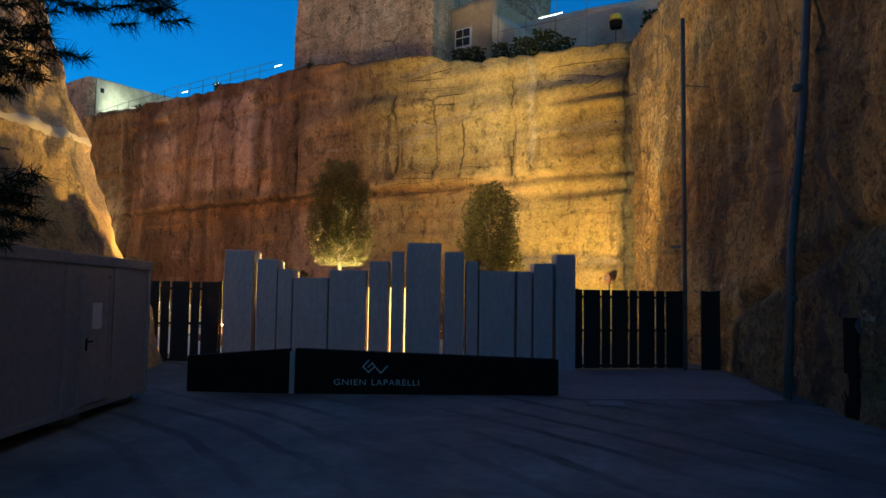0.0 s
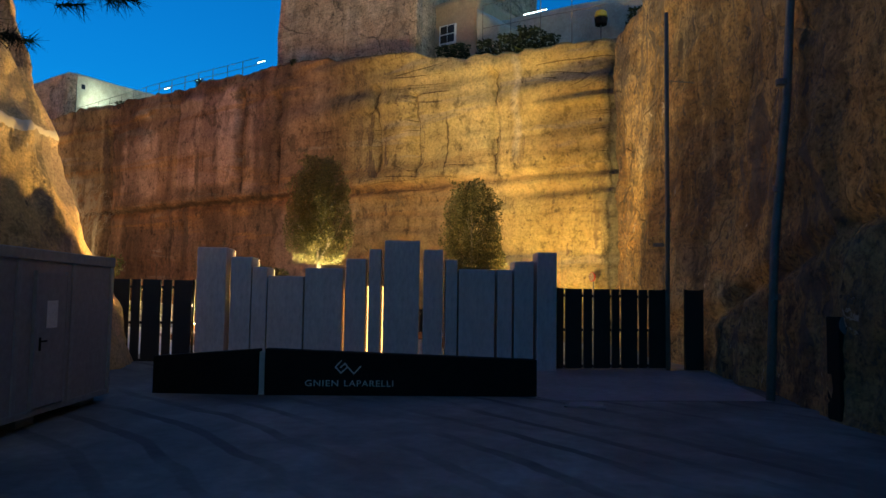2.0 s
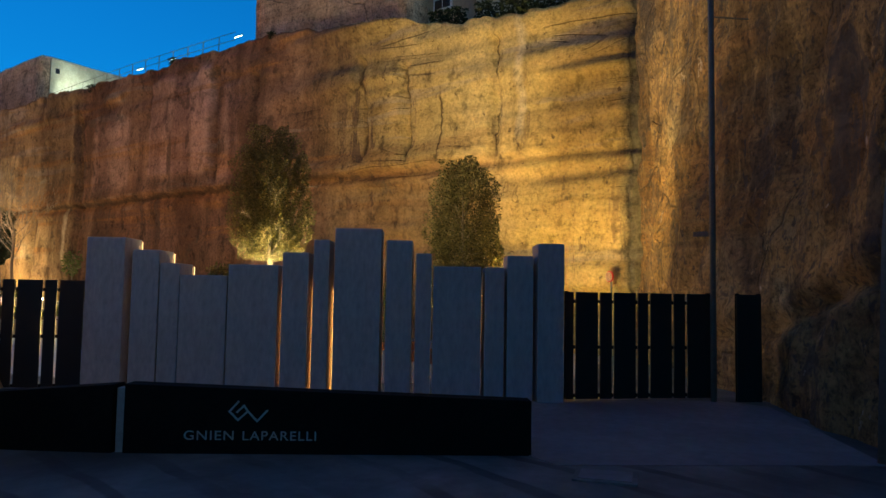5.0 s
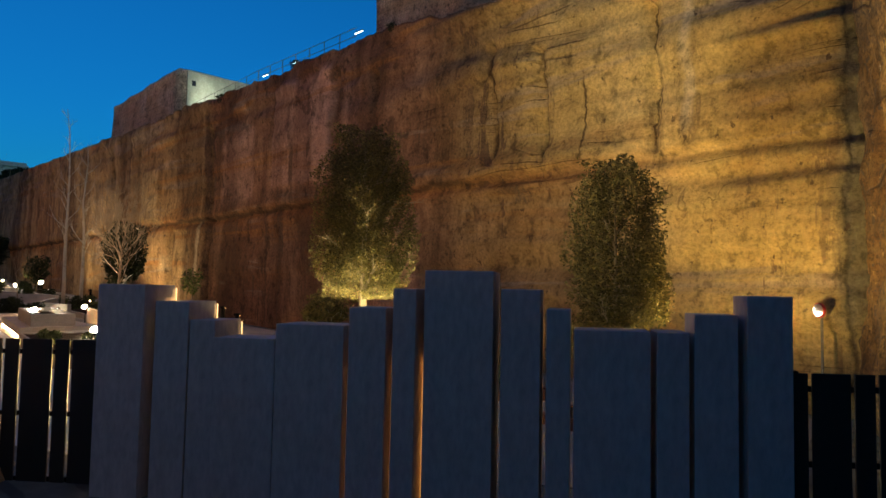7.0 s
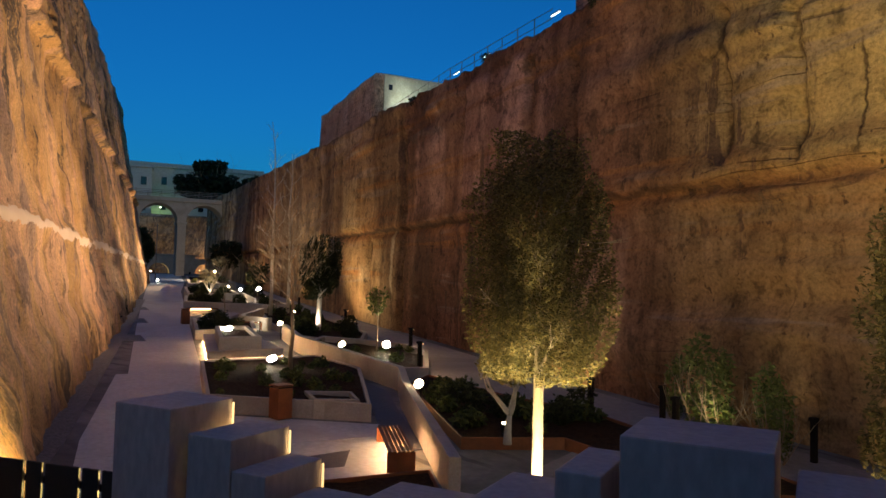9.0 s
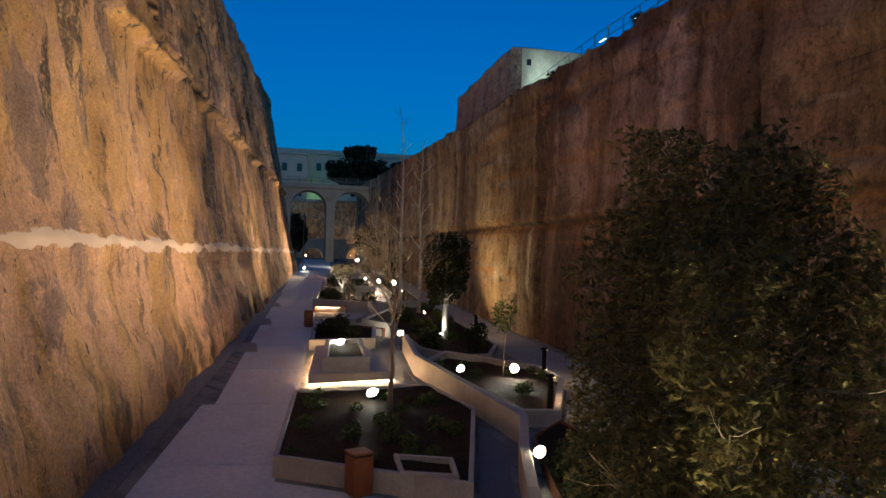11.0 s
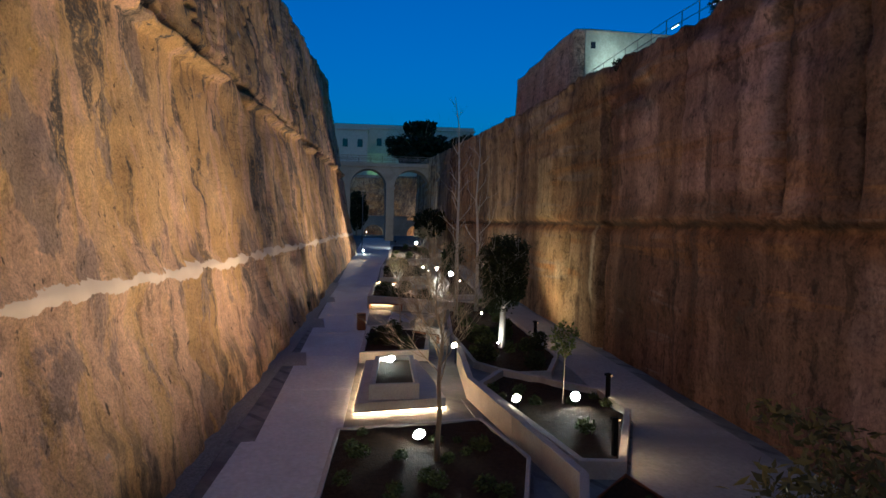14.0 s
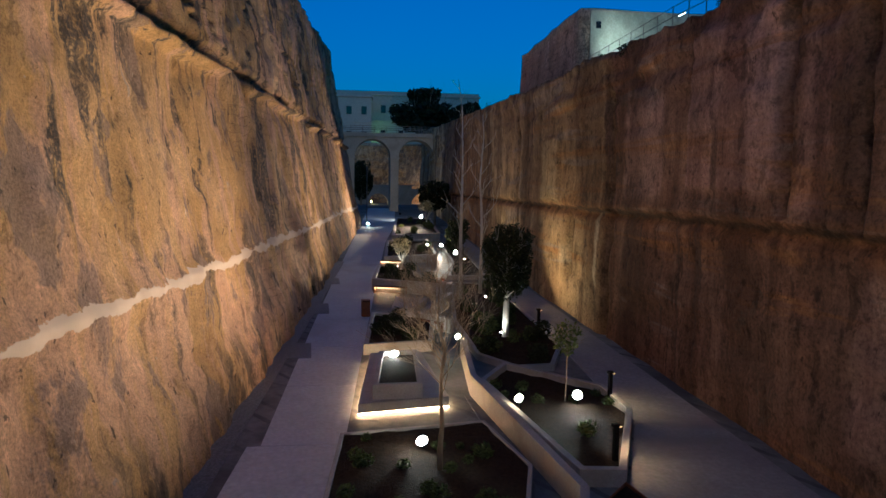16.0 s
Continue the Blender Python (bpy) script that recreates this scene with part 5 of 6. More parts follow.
for x in (0.4, 2.4, 4.6, 6.6):
    for y in (-0.3, -CD + 0.3):
        part("support_block", box(0.5, 0.25, 0.33, (x, y, -0.36), 0.01), CONCRETE, cab)


# ---------------------------------------------------------------- poles and small street things
def pole(name, pts, r, label, category):
    o = pts[0]
    th = empty(name, pose(*o), label, category)
    v, f = tube([Vector(p) - Vector(o) for p in pts], [r] * len(pts), 10)
    mesh_ob("shaft", v, f, STEEL, th, smooth=True)
    return th


pl = pole("lamp_pole", [(-6.2, 19.6, -0.05), (-6.2, 19.6, 9.75)], 0.06, "slim grey metal pole with a thin arm", "pole")
v, f = tube([(0, 0, 7.9), (0.62, 0.46, 7.86)], [0.015, 0.015], 6)
mesh_ob("arm", v, f, STEEL, pl)
part("camera_box", box(0.28, 0.1, 0.1, (-0.2, -0.12, 3.35), 0.01), STEEL, pl, "small surveillance camera")
v, f = tube([(0, 0, 3.4), (-0.2, -0.12, 3.4)], [0.015, 0.015], 6)
mesh_ob("bracket", v, f, STEEL, pl)
dp = pole("drain_pipe", [(-3.0, 16.0, -0.1), (-2.9, 16.1, 3.0), (-2.66, 16.27, 6.0), (-2.40, 16.48, 12.0)], 0.085, "tall grey drain pipe leaning on the rock", "drain pipe")
for z in (2.0, 4.2, 6.4):
    part("coupling", cyl(0.105, 0.105, 0.12, (0.03 + 0.035 * z, 0.03 + 0.025 * z, z), 12), STEEL, dp)
sg = empty("speed_sign", pose(-1.55, 14.2, -0.12, 0, 0, 36), "round pale speed sign on a dark cabinet", "road sign")
part("cabinet", box(0.75, 0.4, 1.75, (0.35, 0.2, 0.0), 0.02), BLACK, sg)
part("disc", cyl(0.19, 0.19, 0.02, (0.16, -0.01, 1.62), 28, Matrix.Rotation(math.pi / 2, 4, "X")), plain("dull_grey_paint", (0.10, 0.10, 0.10), (0.14, 0.14, 0.14), 3.0), sg)
fm = Matrix(((1, 0, 0, 0), (0, 0, -1, 0), (0, 1, 0, 0), (0, 0, 0, 1)))
t30 = lettering("30", 0.2, 0, 0, sg, BLACK, (0, 0, 0), base=(0, 0), fm=Matrix.Identity(4), width=0.2)
t30.matrix_basis = Matrix.Translation((0.06, -0.032, 1.55)) @ fm
mi = empty("traffic_mirror", pose(-11.95, 27.95, 0.02, 0, 0, -25), "round traffic mirror with red rim on a pole", "traffic mirror")
part("post", cyl(0.035, 0.035, 2.6, (0, 0, 0), 10), STEEL, mi)
part("rim", cyl(0.19, 0.19, 0.05, (0, -0.05, 2.75), 28, Matrix.Rotation(math.pi / 2, 4, "X")), RED, mi, "red rim")
part("face", cyl(0.165, 0.165, 0.02, (0, -0.1, 2.75), 28, Matrix.Rotation(math.pi / 2, 4, "X")), plain("mirror_glass", (0.78, 0.80, 0.80), (0.84, 0.85, 0.85), 1.0, 0.05, 1.0, bmp=0.0), mi)


# ---------------------------------------------------------------- what stands on the rim of the cut rock
def quad_block(name, foot, z0, z1, lean, material, label, category, parent=None, kind=""):
    """An upright block on a plan outline, its top drawn in by lean."""
    cx, cy = sum(p[0] for p in foot) / len(foot), sum(p[1] for p in foot) / len(foot)
    th = parent or empty(name, pose(cx, cy, z0), label, category, kind=kind)
    bm = bmesh.new()
    n = len(foot)
    lo = [bm.verts.new((x - cx, y - cy, 0)) for x, y in foot]
    zt = z1 if isinstance(z1, (list, tuple)) else [z1] * n
    hi = [bm.verts.new(((x - cx) * (1 - lean), (y - cy) * (1 - lean), zt[i] - z0)) for i, (x, y) in enumerate(foot)]
    bm.faces.new(hi)
    bm.faces.new(lo[::-1])
    for i in range(n):
        bm.faces.new((lo[i], lo[(i + 1) % n], hi[(i + 1) % n], hi[i]))
    bmesh.ops.recalc_face_normals(bm, faces=bm.faces)
    bmesh.ops.subdivide_edges(bm, edges=list(bm.edges), cuts=14, use_grid_fill=True)
    for v in bm.verts:
        q = v.co * 0.6
        v.co += 0.16 * Vector((noise.noise(q), noise.noise(q + Vector((9, 0, 0))), 0.6 * noise.noise(q + Vector((0, 9, 0)))))
    part("wall", bm, material, th, smooth=True)
    return th


quad_block("bastion", [(-32.9, 28.9), (-21.8, 28.9), (-21.8, 42), (-32.9, 42)], 13.5, 25, 0.05, ROCK_W, "old limestone bastion wall standing on the rock edge", "bastion")
quad_block("watch_tower", [(-72.2, 28.6), (-57.0, 28.6), (-57.0, 44), (-72.2, 44)], 14.8, [19.2, 19.4, 19.4, 19.2], 0.02, ROCK_W, "masonry tower block with one side coloured as lit", "tower")
bt = bpy.data.objects["bastion"]
part("corner_pier", box(0.5, 0.5, 8.0, (5.3, -6.7, 0.5), 0.05), ROCK_W, bt)
part("string_course", box(10.4, 0.25, 0.25, (0.0, -6.45, 7.2), 0.05), ROCK_W, bt)
tw = bpy.data.objects["watch_tower"]
# panel over the lamplit side, the lamp's pale tone is put into its colour
part("lit_face", box(0.12, 14.4, 4.3, (7.62, 0.2, 0.2), 0.02), PALE_MASONRY, tw, "pale side face with lamplight put into its colour")
part("loophole", box(0.1, 0.3, 0.4, (7.66, -6.5, 3.4)), DARKWIN, tw)
hs = quad_block("rim_house", [(-22.7, 30.2), (-19.2, 30.2), (-19.2, 37), (-22.7, 37)], 13.2, 17.3, 0.0, PLASTER, "small old rendered house on the rock edge", "house")
win = part("window", box(1.05, 0.1, 1.05, (0.0 - 0.05, -3.46, 1.75), 0.01), WHITE, hs, "white framed window")
for sx in (-0.25, 0.2):
    for sz in (1.86, 2.33):
        part("pane", box(0.4, 0.03, 0.4, (sx - 0.03, -3.52, sz)), DARKWIN, win)
quad_block("rim_wall", [(-19.0, 31.5), (-11.0, 30.6), (-9.0, 30.6), (-9.0, 31.2), (-19.0, 32.1)], 12.6, [16.2, 15.5, 15.4, 15.4, 16.2], 0.0, PALE_MASONRY, "pale block wall on the rock edge", "wall")
quad_block("rim_shed", [(-19.1, 30.0), (-17.8, 30.0), (-17.2, 33), (-19.1, 33)], 13.0, [16.4, 15.3, 15.6, 16.4], 0.0, PALE_MASONRY, "small pale stone shed on the rock edge", "shed")


def rail_run(pts, h, label):
    o = pts[0]
    th = empty("railing", pose(*o), label, "railing", "rim railings")
    P = [Vector(p) - Vector(o) for p in pts]
    for a, b in zip(P[:-1], P[1:]):
        k = max(1, round((b - a).length / 1.6))
        for i in range(k):
            q = a.lerp(b, i / k)
            v, f = tube([q - Vector((0, 0, 0.5)), q + Vector((0, 0, h))], [0.022, 0.022], 6)
            mesh_ob("post", v, f, STEEL, th)
        for z in (h, h * 0.55):
            v, f = tube([a + Vector((0, 0, z)), b + Vector((0, 0, z))], [0.016, 0.016], 5)
            mesh_ob("rail", v, f, STEEL, th)


rail_run([(-56.5, 29.2, 15.5), (-45.0, 29.0, 15.6), (-34.5, 29.0, 15.5)], 0.95, "thin metal railing along the rock edge")
rail_run([(-18.4, 29.4, 13.6), (-12.0, 29.3, 13.3)], 2.6, "tall thin metal fence posts along the rock edge")


def tube_light(x, y, z, ln, ang, tilt=0):
    th = empty("tube_lamp", pose(x, y, z, 0, tilt, ang), "glowing fluorescent tube on the railing", "tube lamp", "tube lamps")
    part("tube", cyl(0.02, 0.02, ln, (-ln / 2, 0, 0), 8, Matrix.Rotation(math.pi / 2, 4, "Y")), TUBE, th)
    part("fitting", box(ln + 0.06, 0.06, 0.04, (0, 0.0, 0.03)), STEEL, th)


for x, z in [(-54.5, 16.6), (-44.0, 16.6), (-40.5, 16.6), (-34.2, 16.7)]:
    tube_light(x, 28.95, z - 0.6, 0.65, 0)
tube_light(-15.6, 29.6, 15.3, 1.2, 0)
fl = bpy.data.lights.new("tower_lamp", "SPOT")
fl.energy, fl.color, fl.spot_size, fl.spot_blend, fl.shadow_soft_size = 520, (0.85, 1.0, 0.85), radians(150), 0.8, 0.1
new("tower_lamp", fl).matrix_basis = look((-54.6, 30.2, 16.3), (-57.0, 33.0, 17.6))
yb = empty("yellow_drum", pose(-12.5, 30.0, 13.35), "yellow plastic drum hanging above the rock edge", "drum")
part("shell", cyl(0.3, 0.24, 0.34, (0, 0, 1.1), 18, bevel=0.05), YELLOW, yb)
part("base", cyl(0.26, 0.3, 0.3, (0, 0, 0.8), 18), BLACK, yb)
part("stand", cyl(0.03, 0.03, 0.82, (0, 0, 0), 8), STEEL, yb)


# ---------------------------------------------------------------- plants
def leaf_cloud(centres, size, seed, flat=0.3, stretch=1.7):
    """One rhombus leaf, slightly folded, at every centre."""
    rg = np.random.default_rng(seed)
    n = len(centres)
    d = rg.normal(size=(n, 3))
    d[:, 2] *= 0.7
    d /= np.linalg.norm(d, axis=1)[:, None]
    e = np.cross(d, rg.normal(size=(n, 3)))
    e /= np.linalg.norm(e, axis=1)[:, None]
    k = np.cross(d, e)
    s = size * rg.uniform(0.65, 1.35, n)[:, None]
    a, b = centres - d * s * stretch * 0.5, centres + d * s * stretch * 0.5
    c1, c2 = centres + e * s * 0.36 + k * s * 0.12, centres - e * s * 0.36 + k * s * 0.12
    V = np.stack([a, c1, b, c2], 1).reshape(-1, 3)
    F = np.arange(4 * n).reshape(-1, 4)
    return V, F


def crown_points(n, rx, ry, rz, cz, seed, power=2.6, holes=0.52, shell=0.55):
    """Points in a lumpy, gappy, egg-like crown."""
    rg = np.random.default_rng(seed)
    out = []
    while len(out) < n:
        p = rg.uniform(-1, 1, (n * 3, 3))
        r = (np.abs(p) ** power).sum(1) ** (1 / power)
        th = np.arctan2(p[:, 1], p[:, 0])
        lump = 0.95 + 1.05 * fbm(th * 1.6 + 40, p[:, 2] * 2.6 + 7, 4, seed)
        g = 0.5 * fbm(p[:, 0] * 3.2 + 11, p[:, 2] * 3.6 + p[:, 1] * 3.1, 3, seed + 5) + 0.9 * fbm(p[:, 0] * 7.5 + p[:, 1] * 5.0 + 31, p[:, 2] * 9.5 - p[:, 1] * 6.0, 3, seed + 9) + 0.5
        ok = (r < lump) & (r > shell * rg.uniform(0, 1, len(p)) ** 0.6) & (g > holes * rg.uniform(0.55, 1.15, len(p)))
        out.extend(p[ok].tolist())
    P = np.array(out[:n])
    P[:, :2] *= (0.93 + 0.13 * P[:, 2] - 0.06 * P[:, 2] ** 2)[:, None]
    P *= (rx, ry, rz)
    P[:, 2] += cz
    return P


def branch(start, direction, length, radius, depth, rg, V, F, tips, droop=0.0, split=3, spread=0.6, shrink=0.68):
    n = 5
    pts, rad = [Vector(start)], [radius]
    d = Vector(direction).normalized()
    for i in range(n):
        d = (d + Vector(rg.normal(size=3)) * 0.09 + Vector((0, 0, 0.06 - droop))).normalized()
        pts.append(pts[-1] + d * (length / n))
        rad.append(radius * (1 - (i + 1) / n * 0.45))
    tube(pts, rad, 7 if radius > 0.03 else 4, V, F)
    tips.append(pts[-1])
    if depth == 0:
        return
    for k in range(split):
        i = int(rg.integers(2, n + 1))
        side = Vector(rg.normal(size=3))
        side = (side - d * side.dot(d)).normalized()
        nd_ = (d + side * rg.uniform(spread * 0.6, spread * 1.3)).normalized()
        branch(pts[i], nd_, length * rg.uniform(shrink - 0.12, shrink + 0.1), max(rad[i] * 0.6, 0.0045), depth - 1, rg, V, F, tips, droop, split, spread, shrink)


def leafy_tree(name, x, y, z0, trunk_h, crown_h, width, n, leafmat, barkmat, label, seed, leaf=0.11, r=0.09, power=2.6):
    th = empty(name, pose(x, y, z0), label, "tree")
    rg = np.random.default_rng(seed)
    V, F, tips = [], [], []
    tube([(0, 0, -0.1), (0.02, 0.01, trunk_h * 0.5), (-0.01, 0.03, trunk_h * 1.05), (0.02, 0, trunk_h + crown_h * 0.5), (0, 0, trunk_h + crown_h * 0.85)], [r * 1.15, r, r * 0.9, r * 0.45, 0.012], 10, V, F)
    mesh_ob("trunk", V, F, barkmat, th, smooth=True)
    V, F = [], []
    for i in range(12):
        h = trunk_h + crown_h * (0.02 + 0.055 * i)
        a = 2.4 * i
        branch((0, 0, h), (math.cos(a), math.sin(a), 0.75), width * 0.36, r * 0.4, 2, rg, V, F, tips, split=3)
    mesh_ob("limb_work", V, F, barkmat, th, smooth=True)
    P = crown_points(n, width / 2, width / 2, crown_h / 2, trunk_h + crown_h / 2, seed, power)
    LV, LF = leaf_cloud(P, leaf, seed)
    mesh_ob("crown", LV.tolist(), LF.tolist(), leafmat, th)
    return th


leafy_tree("holm_oak", -17.25, 17.5, floor_z(-17.25, 17.5), 2.8, 3.6, 1.98, 44000, LEAF, BARK, "clipped evergreen tree with an oval crown, lit from below", 101, 0.038, 0.085, 4.5)
leafy_tree("holm_oak", -14.4, 22.5, 0.1, 1.4, 4.7, 2.35, 24000, LEAF, BARK, "clipped evergreen tree with an oval crown before the rock", 102, 0.06, 0.085, 3.5)
leafy_tree("holm_oak", -48.6, 22.7, floor_z(-48.6, 22.7) + 0.2, 1.75, 3.8, 2.45, 14000, LEAF_DARK, PALEBARK, "dark evergreen tree with a pale lit trunk", 103, 0.085, 0.16, 3.0)
leafy_tree("sapling", -38.9, 22.8, floor_z(-38.9, 22.8) + 0.25, 1.6, 1.35, 1.15, 420, LEAF_FRESH, BARK, "young slender tree with a thin leafy crown", 104, 0.10, 0.03, 2.0)
leafy_tree("garden_tree", -112.0, 26.5, floor_z(-112, 26.5), 2.0, 4.0, 5.0, 2500, LEAF_DARK, BARK, "round dark tree near the bridge", 107, 0.3, 0.15, 2.0)
leafy_tree("garden_tree", -79.0, 24.8, floor_z(-79, 24.8) + 0.2, 0.8, 2.6, 2.4, 1500, LEAF_DARK, BARK, "dark garden shrub tree in the side bed", 108, 0.16, 0.06, 2.0)


def many_stem_olive(x, y, z0, seed, h=1.0, leafmat=LEAF, n=1500, label="pale forked olive tree with low crown"):
    th = empty("olive_tree", pose(x, y, z0) @ Matrix.Scale(h, 4), label, "tree")
    rg = np.random.default_rng(seed)
    V, F, tips = [], [], []
    branch((0, 0, -0.05), (0.05, 0.1, 1), 0.7, 0.11, 0, rg, V, F, tips)
    t = tips[0]
    for a in (0.3, 2.2, 4.1):
        branch(t, (math.cos(a) * 0.7, math.sin(a) * 0.7, 1), 0.8, 0.07, 2, rg, V, F, tips, split=2)
    mesh_ob("trunk", V, F, PALEBARK, th, smooth=True)
    P = crown_points(n, 0.85, 0.85, 0.6, 1.9, seed, 2.0)
    LV, LF = leaf_cloud(P, 0.1, seed)
    mesh_ob("crown", LV.tolist(), LF.tolist(), leafmat, th)


many_stem_olive(-23.2, 20.5, floor_z(-23.2, 20.5) + 0.25, 111)
many_stem_olive(-67.0, 18.8, floor_z(-67.0, 18.8) + 0.68, 105, 0.95, LEAF_SILVER, 700, "small silvery olive tree with a pale forked trunk, lit from below")
many_stem_olive(-103.6, 24.4, floor_z(-103.6, 24.4) + 0.6, 106, 1.3, LEAF_SILVER, 600, "small silvery olive tree near the far lamp")


def bare_tree(name, x, y, z0, h, r, seed, label, material, depth=4, first=0.35, spread=0.75, split=3, levels=14, reach=0.42):
    th = empty(name, pose(x, y, z0), label, "tree")
    rg = np.random.default_rng(seed)
    V, F, tips = [], [], []
    pts = [(rg.normal() * 0.02 * i, rg.normal() * 0.02 * i, h * i / 8) for i in range(9)]
    pts[0] = (0, 0, -0.1)
    tube(pts, [r * (1 - 0.11 * i) for i in range(9)], 9, V, F)
    mesh_ob("trunk", V, F, material, th, smooth=True)
    V, F = [], []
    for i in range(levels):
        q = first + (1 - first) * i / levels
        k = q * 8
        p = Vector(pts[int(k)]).lerp(Vector(pts[min(int(k) + 1, 8)]), k - int(k))
        a = 2.4 * i + rg.uniform(-0.4, 0.4)
        ln = h * reach * (1.05 - q * 0.75)
        branch(p, (math.cos(a), math.sin(a), 1.05), ln, r * (0.32 - 0.2 * q), depth - 1, rg, V, F, tips, split=split, spread=spread)
    mesh_ob("branch_work", V, F, material, th, smooth=True)
    return th


bare_tree("bare_tree", -33.2, 17.6, floor_z(-33.2, 17.6) + 0.35, 5.4, 0.085, 121, "leafless young tree with fine spreading twigs", BARK, 4, 0.4, 0.62, 4, 20, 0.36)
bare_tree("birch_tree", -58.2, 21.9, floor_z(-58.2, 21.9) + 0.2, 13.4, 0.14, 122, "tall slim leafless tree with pale bark", PALEBARK, 3, 0.3, 0.5, 2, 16, 0.13)
bare_tree("birch_tree", -60.0, 23.5, floor_z(-60, 23.5) + 0.2, 11.5, 0.14, 123, "tall slim leafless tree with forked pale limbs", PALEBARK, 3, 0.28, 0.45, 2, 15, 0.17)
bare_tree("bare_tree", -52.0, 18.0, floor_z(-52, 18) + 0.4, 3.2, 0.045, 125, "small leafless tree in a concrete bed", BARK, 4, 0.3, 0.6, 3, 10, 0.42)


def shrub_mesh(name, seed, n, rx, rz, leaf, material, stems=True):
    P = crown_points(n, rx, rx, rz, rz * 0.95, seed, 2.0, 0.5)
    LV, LF = leaf_cloud(P, leaf, seed)
    th = empty(name, pose(0, 0, 0), "", "shrub")
    mesh_ob("foliage", LV.tolist(), LF.tolist(), material, th)
    if stems:
        rg = np.random.default_rng(seed)
        V, F, tips = [], [], []
        for k in range(7):
            a = k * 0.9
            branch((0.05 * math.cos(a), 0.05 * math.sin(a), -0.05), (0.5 * math.cos(a), 0.5 * math.sin(a), 1), rz * 1.2, 0.018, 1, rg, V, F, tips, split=2)
        mesh_ob("stem_work", V, F, BARK, th)
    return th


ole = shrub_mesh("oleander_shrub", 131, 460, 0.42, 1.3, 0.12, LEAF_FRESH)
tagged(ole, "upright oleander shrub with narrow leaves", "shrub", "oleander shrubs")
ole.matrix_basis = pose(-22.4, 26.5, floor_z(-22.4, 26.5))
for x, y, a, s in [(-21.2, 26.8, 50, 0.9), (-23.4, 26.7, 120, 1.1), (-20.3, 26.2, 200, 0.8), (-24.6, 27.0, 20, 0.8)]:
    copy_thing(ole, pose(x, y, floor_z(x, y) + 0.02, 0, 0, a) @ Matrix.Scale(s, 4))
herb = shrub_mesh("garden_herb", 132, 130, 0.28, 0.2, 0.08, LEAF_HERB, False)
tagged(herb, "low green herb clump in dark mulch", "herb", "garden herbs")
herb.matrix_basis = pose(-31.5, 17.4, floor_z(-31.5, 17.4) + 0.4)
dark = shrub_mesh("garden_shrub", 133, 350, 0.45, 0.4, 0.09, LEAF_DARK, False)
tagged(dark, "low dark evergreen shrub in a bed", "shrub", "low shrubs")
dark.matrix_basis = pose(-66.0, 19.5, floor_z(-66, 19.5) + 0.7)
rg = np.random.default_rng(9)


def inside(p, poly):
    c, n = False, len(poly)
    for i in range(n):
        (x0, y0), (x1, y1) = poly[i], poly[(i + 1) % n]
        if (y0 > p[1]) != (y1 > p[1]) and p[0] < (x1 - x0) * (p[1] - y0) / (y1 - y0) + x0:
            c = not c
    return c


def scatter(kind, poly, n, h, smin=0.6, smax=1.3):
    xs, ys = [p[0] for p in poly], [p[1] for p in poly]
    k = 0
    while k < n:
        x, y = rg.uniform(min(xs), max(xs)), rg.uniform(min(ys), max(ys))
        if inside((x, y), poly) and all(inside((x + dx, y + dy), poly) for dx, dy in ((0.35, 0), (-0.35, 0), (0, 0.35), (0, -0.35))):
            s = rg.uniform(smin, smax)
            copy_thing(kind, pose(x, y, floor_z(x, y) + h, 0, 0, rg.uniform(0, 360)) @ Matrix.Scale(s, 4))
            k += 1


scatter(herb, POLY_A, 26, 0.4, 0.5, 1.1)
scatter(herb, POLY_C, 8, 0.2)
scatter(herb, POLY_E, 26, 0.2, 0.7, 1.6)
scatter(dark, POLY_E, 8, 0.2)
scatter(herb, POLY_T, 26, 0.2, 0.8, 1.8)
scatter(dark, POLY_T, 10, 0.2)
scatter(dark, POLY_H, 14, 0.65)
scatter(dark, POLY_G, 8, 0.3)
scatter(dark, POLY_I, 10, 0.5)
scatter(herb, POLY_J, 12, 0.7, 1, 2)
scatter(dark, POLY_K, 10, 0.2)
for k in range(22):
    x = -24.0 - 2.1 * k - 0.7 * math.sin(k * 2.3)
    y = 10.05 + (-27.0 - x) * 0.073 + 0.15
    copy_thing(dark, pose(x, y, floor_z(x, y) - 0.05, 0, 0, 70 * k) @ Matrix.Diagonal((0.45 + 0.3 * abs(math.sin(k * 1.7)), 0.45, 0.5 + 0.9 * abs(math.sin(k * 3.1)), 1)))
for x, y, z, s in [(-17.9, 29.0, 13.3, 1.3), (-16.7, 29.0, 13.1, 1.6), (-15.6, 29.0, 13.0, 1.9), (-20.6, 29.3, 13.7, 1.2), (-19.6, 29.2, 13.5, 1.3), (-10.4, 29.0, 13.2, 1.3), (-14.6, 29.1, 13.0, 1.2), (-30.6, 28.3, 15.0, 0.6), (-48.5, 28.3, 14.9, 1.0), (-52.0, 28.4, 15.1, 0.9), (-39.5, 28.4, 15.2, 0.8)]:
    copy_thing(dark, pose(x, y, z, 0, 0, 40 * s) @ Matrix.Scale(s, 4))


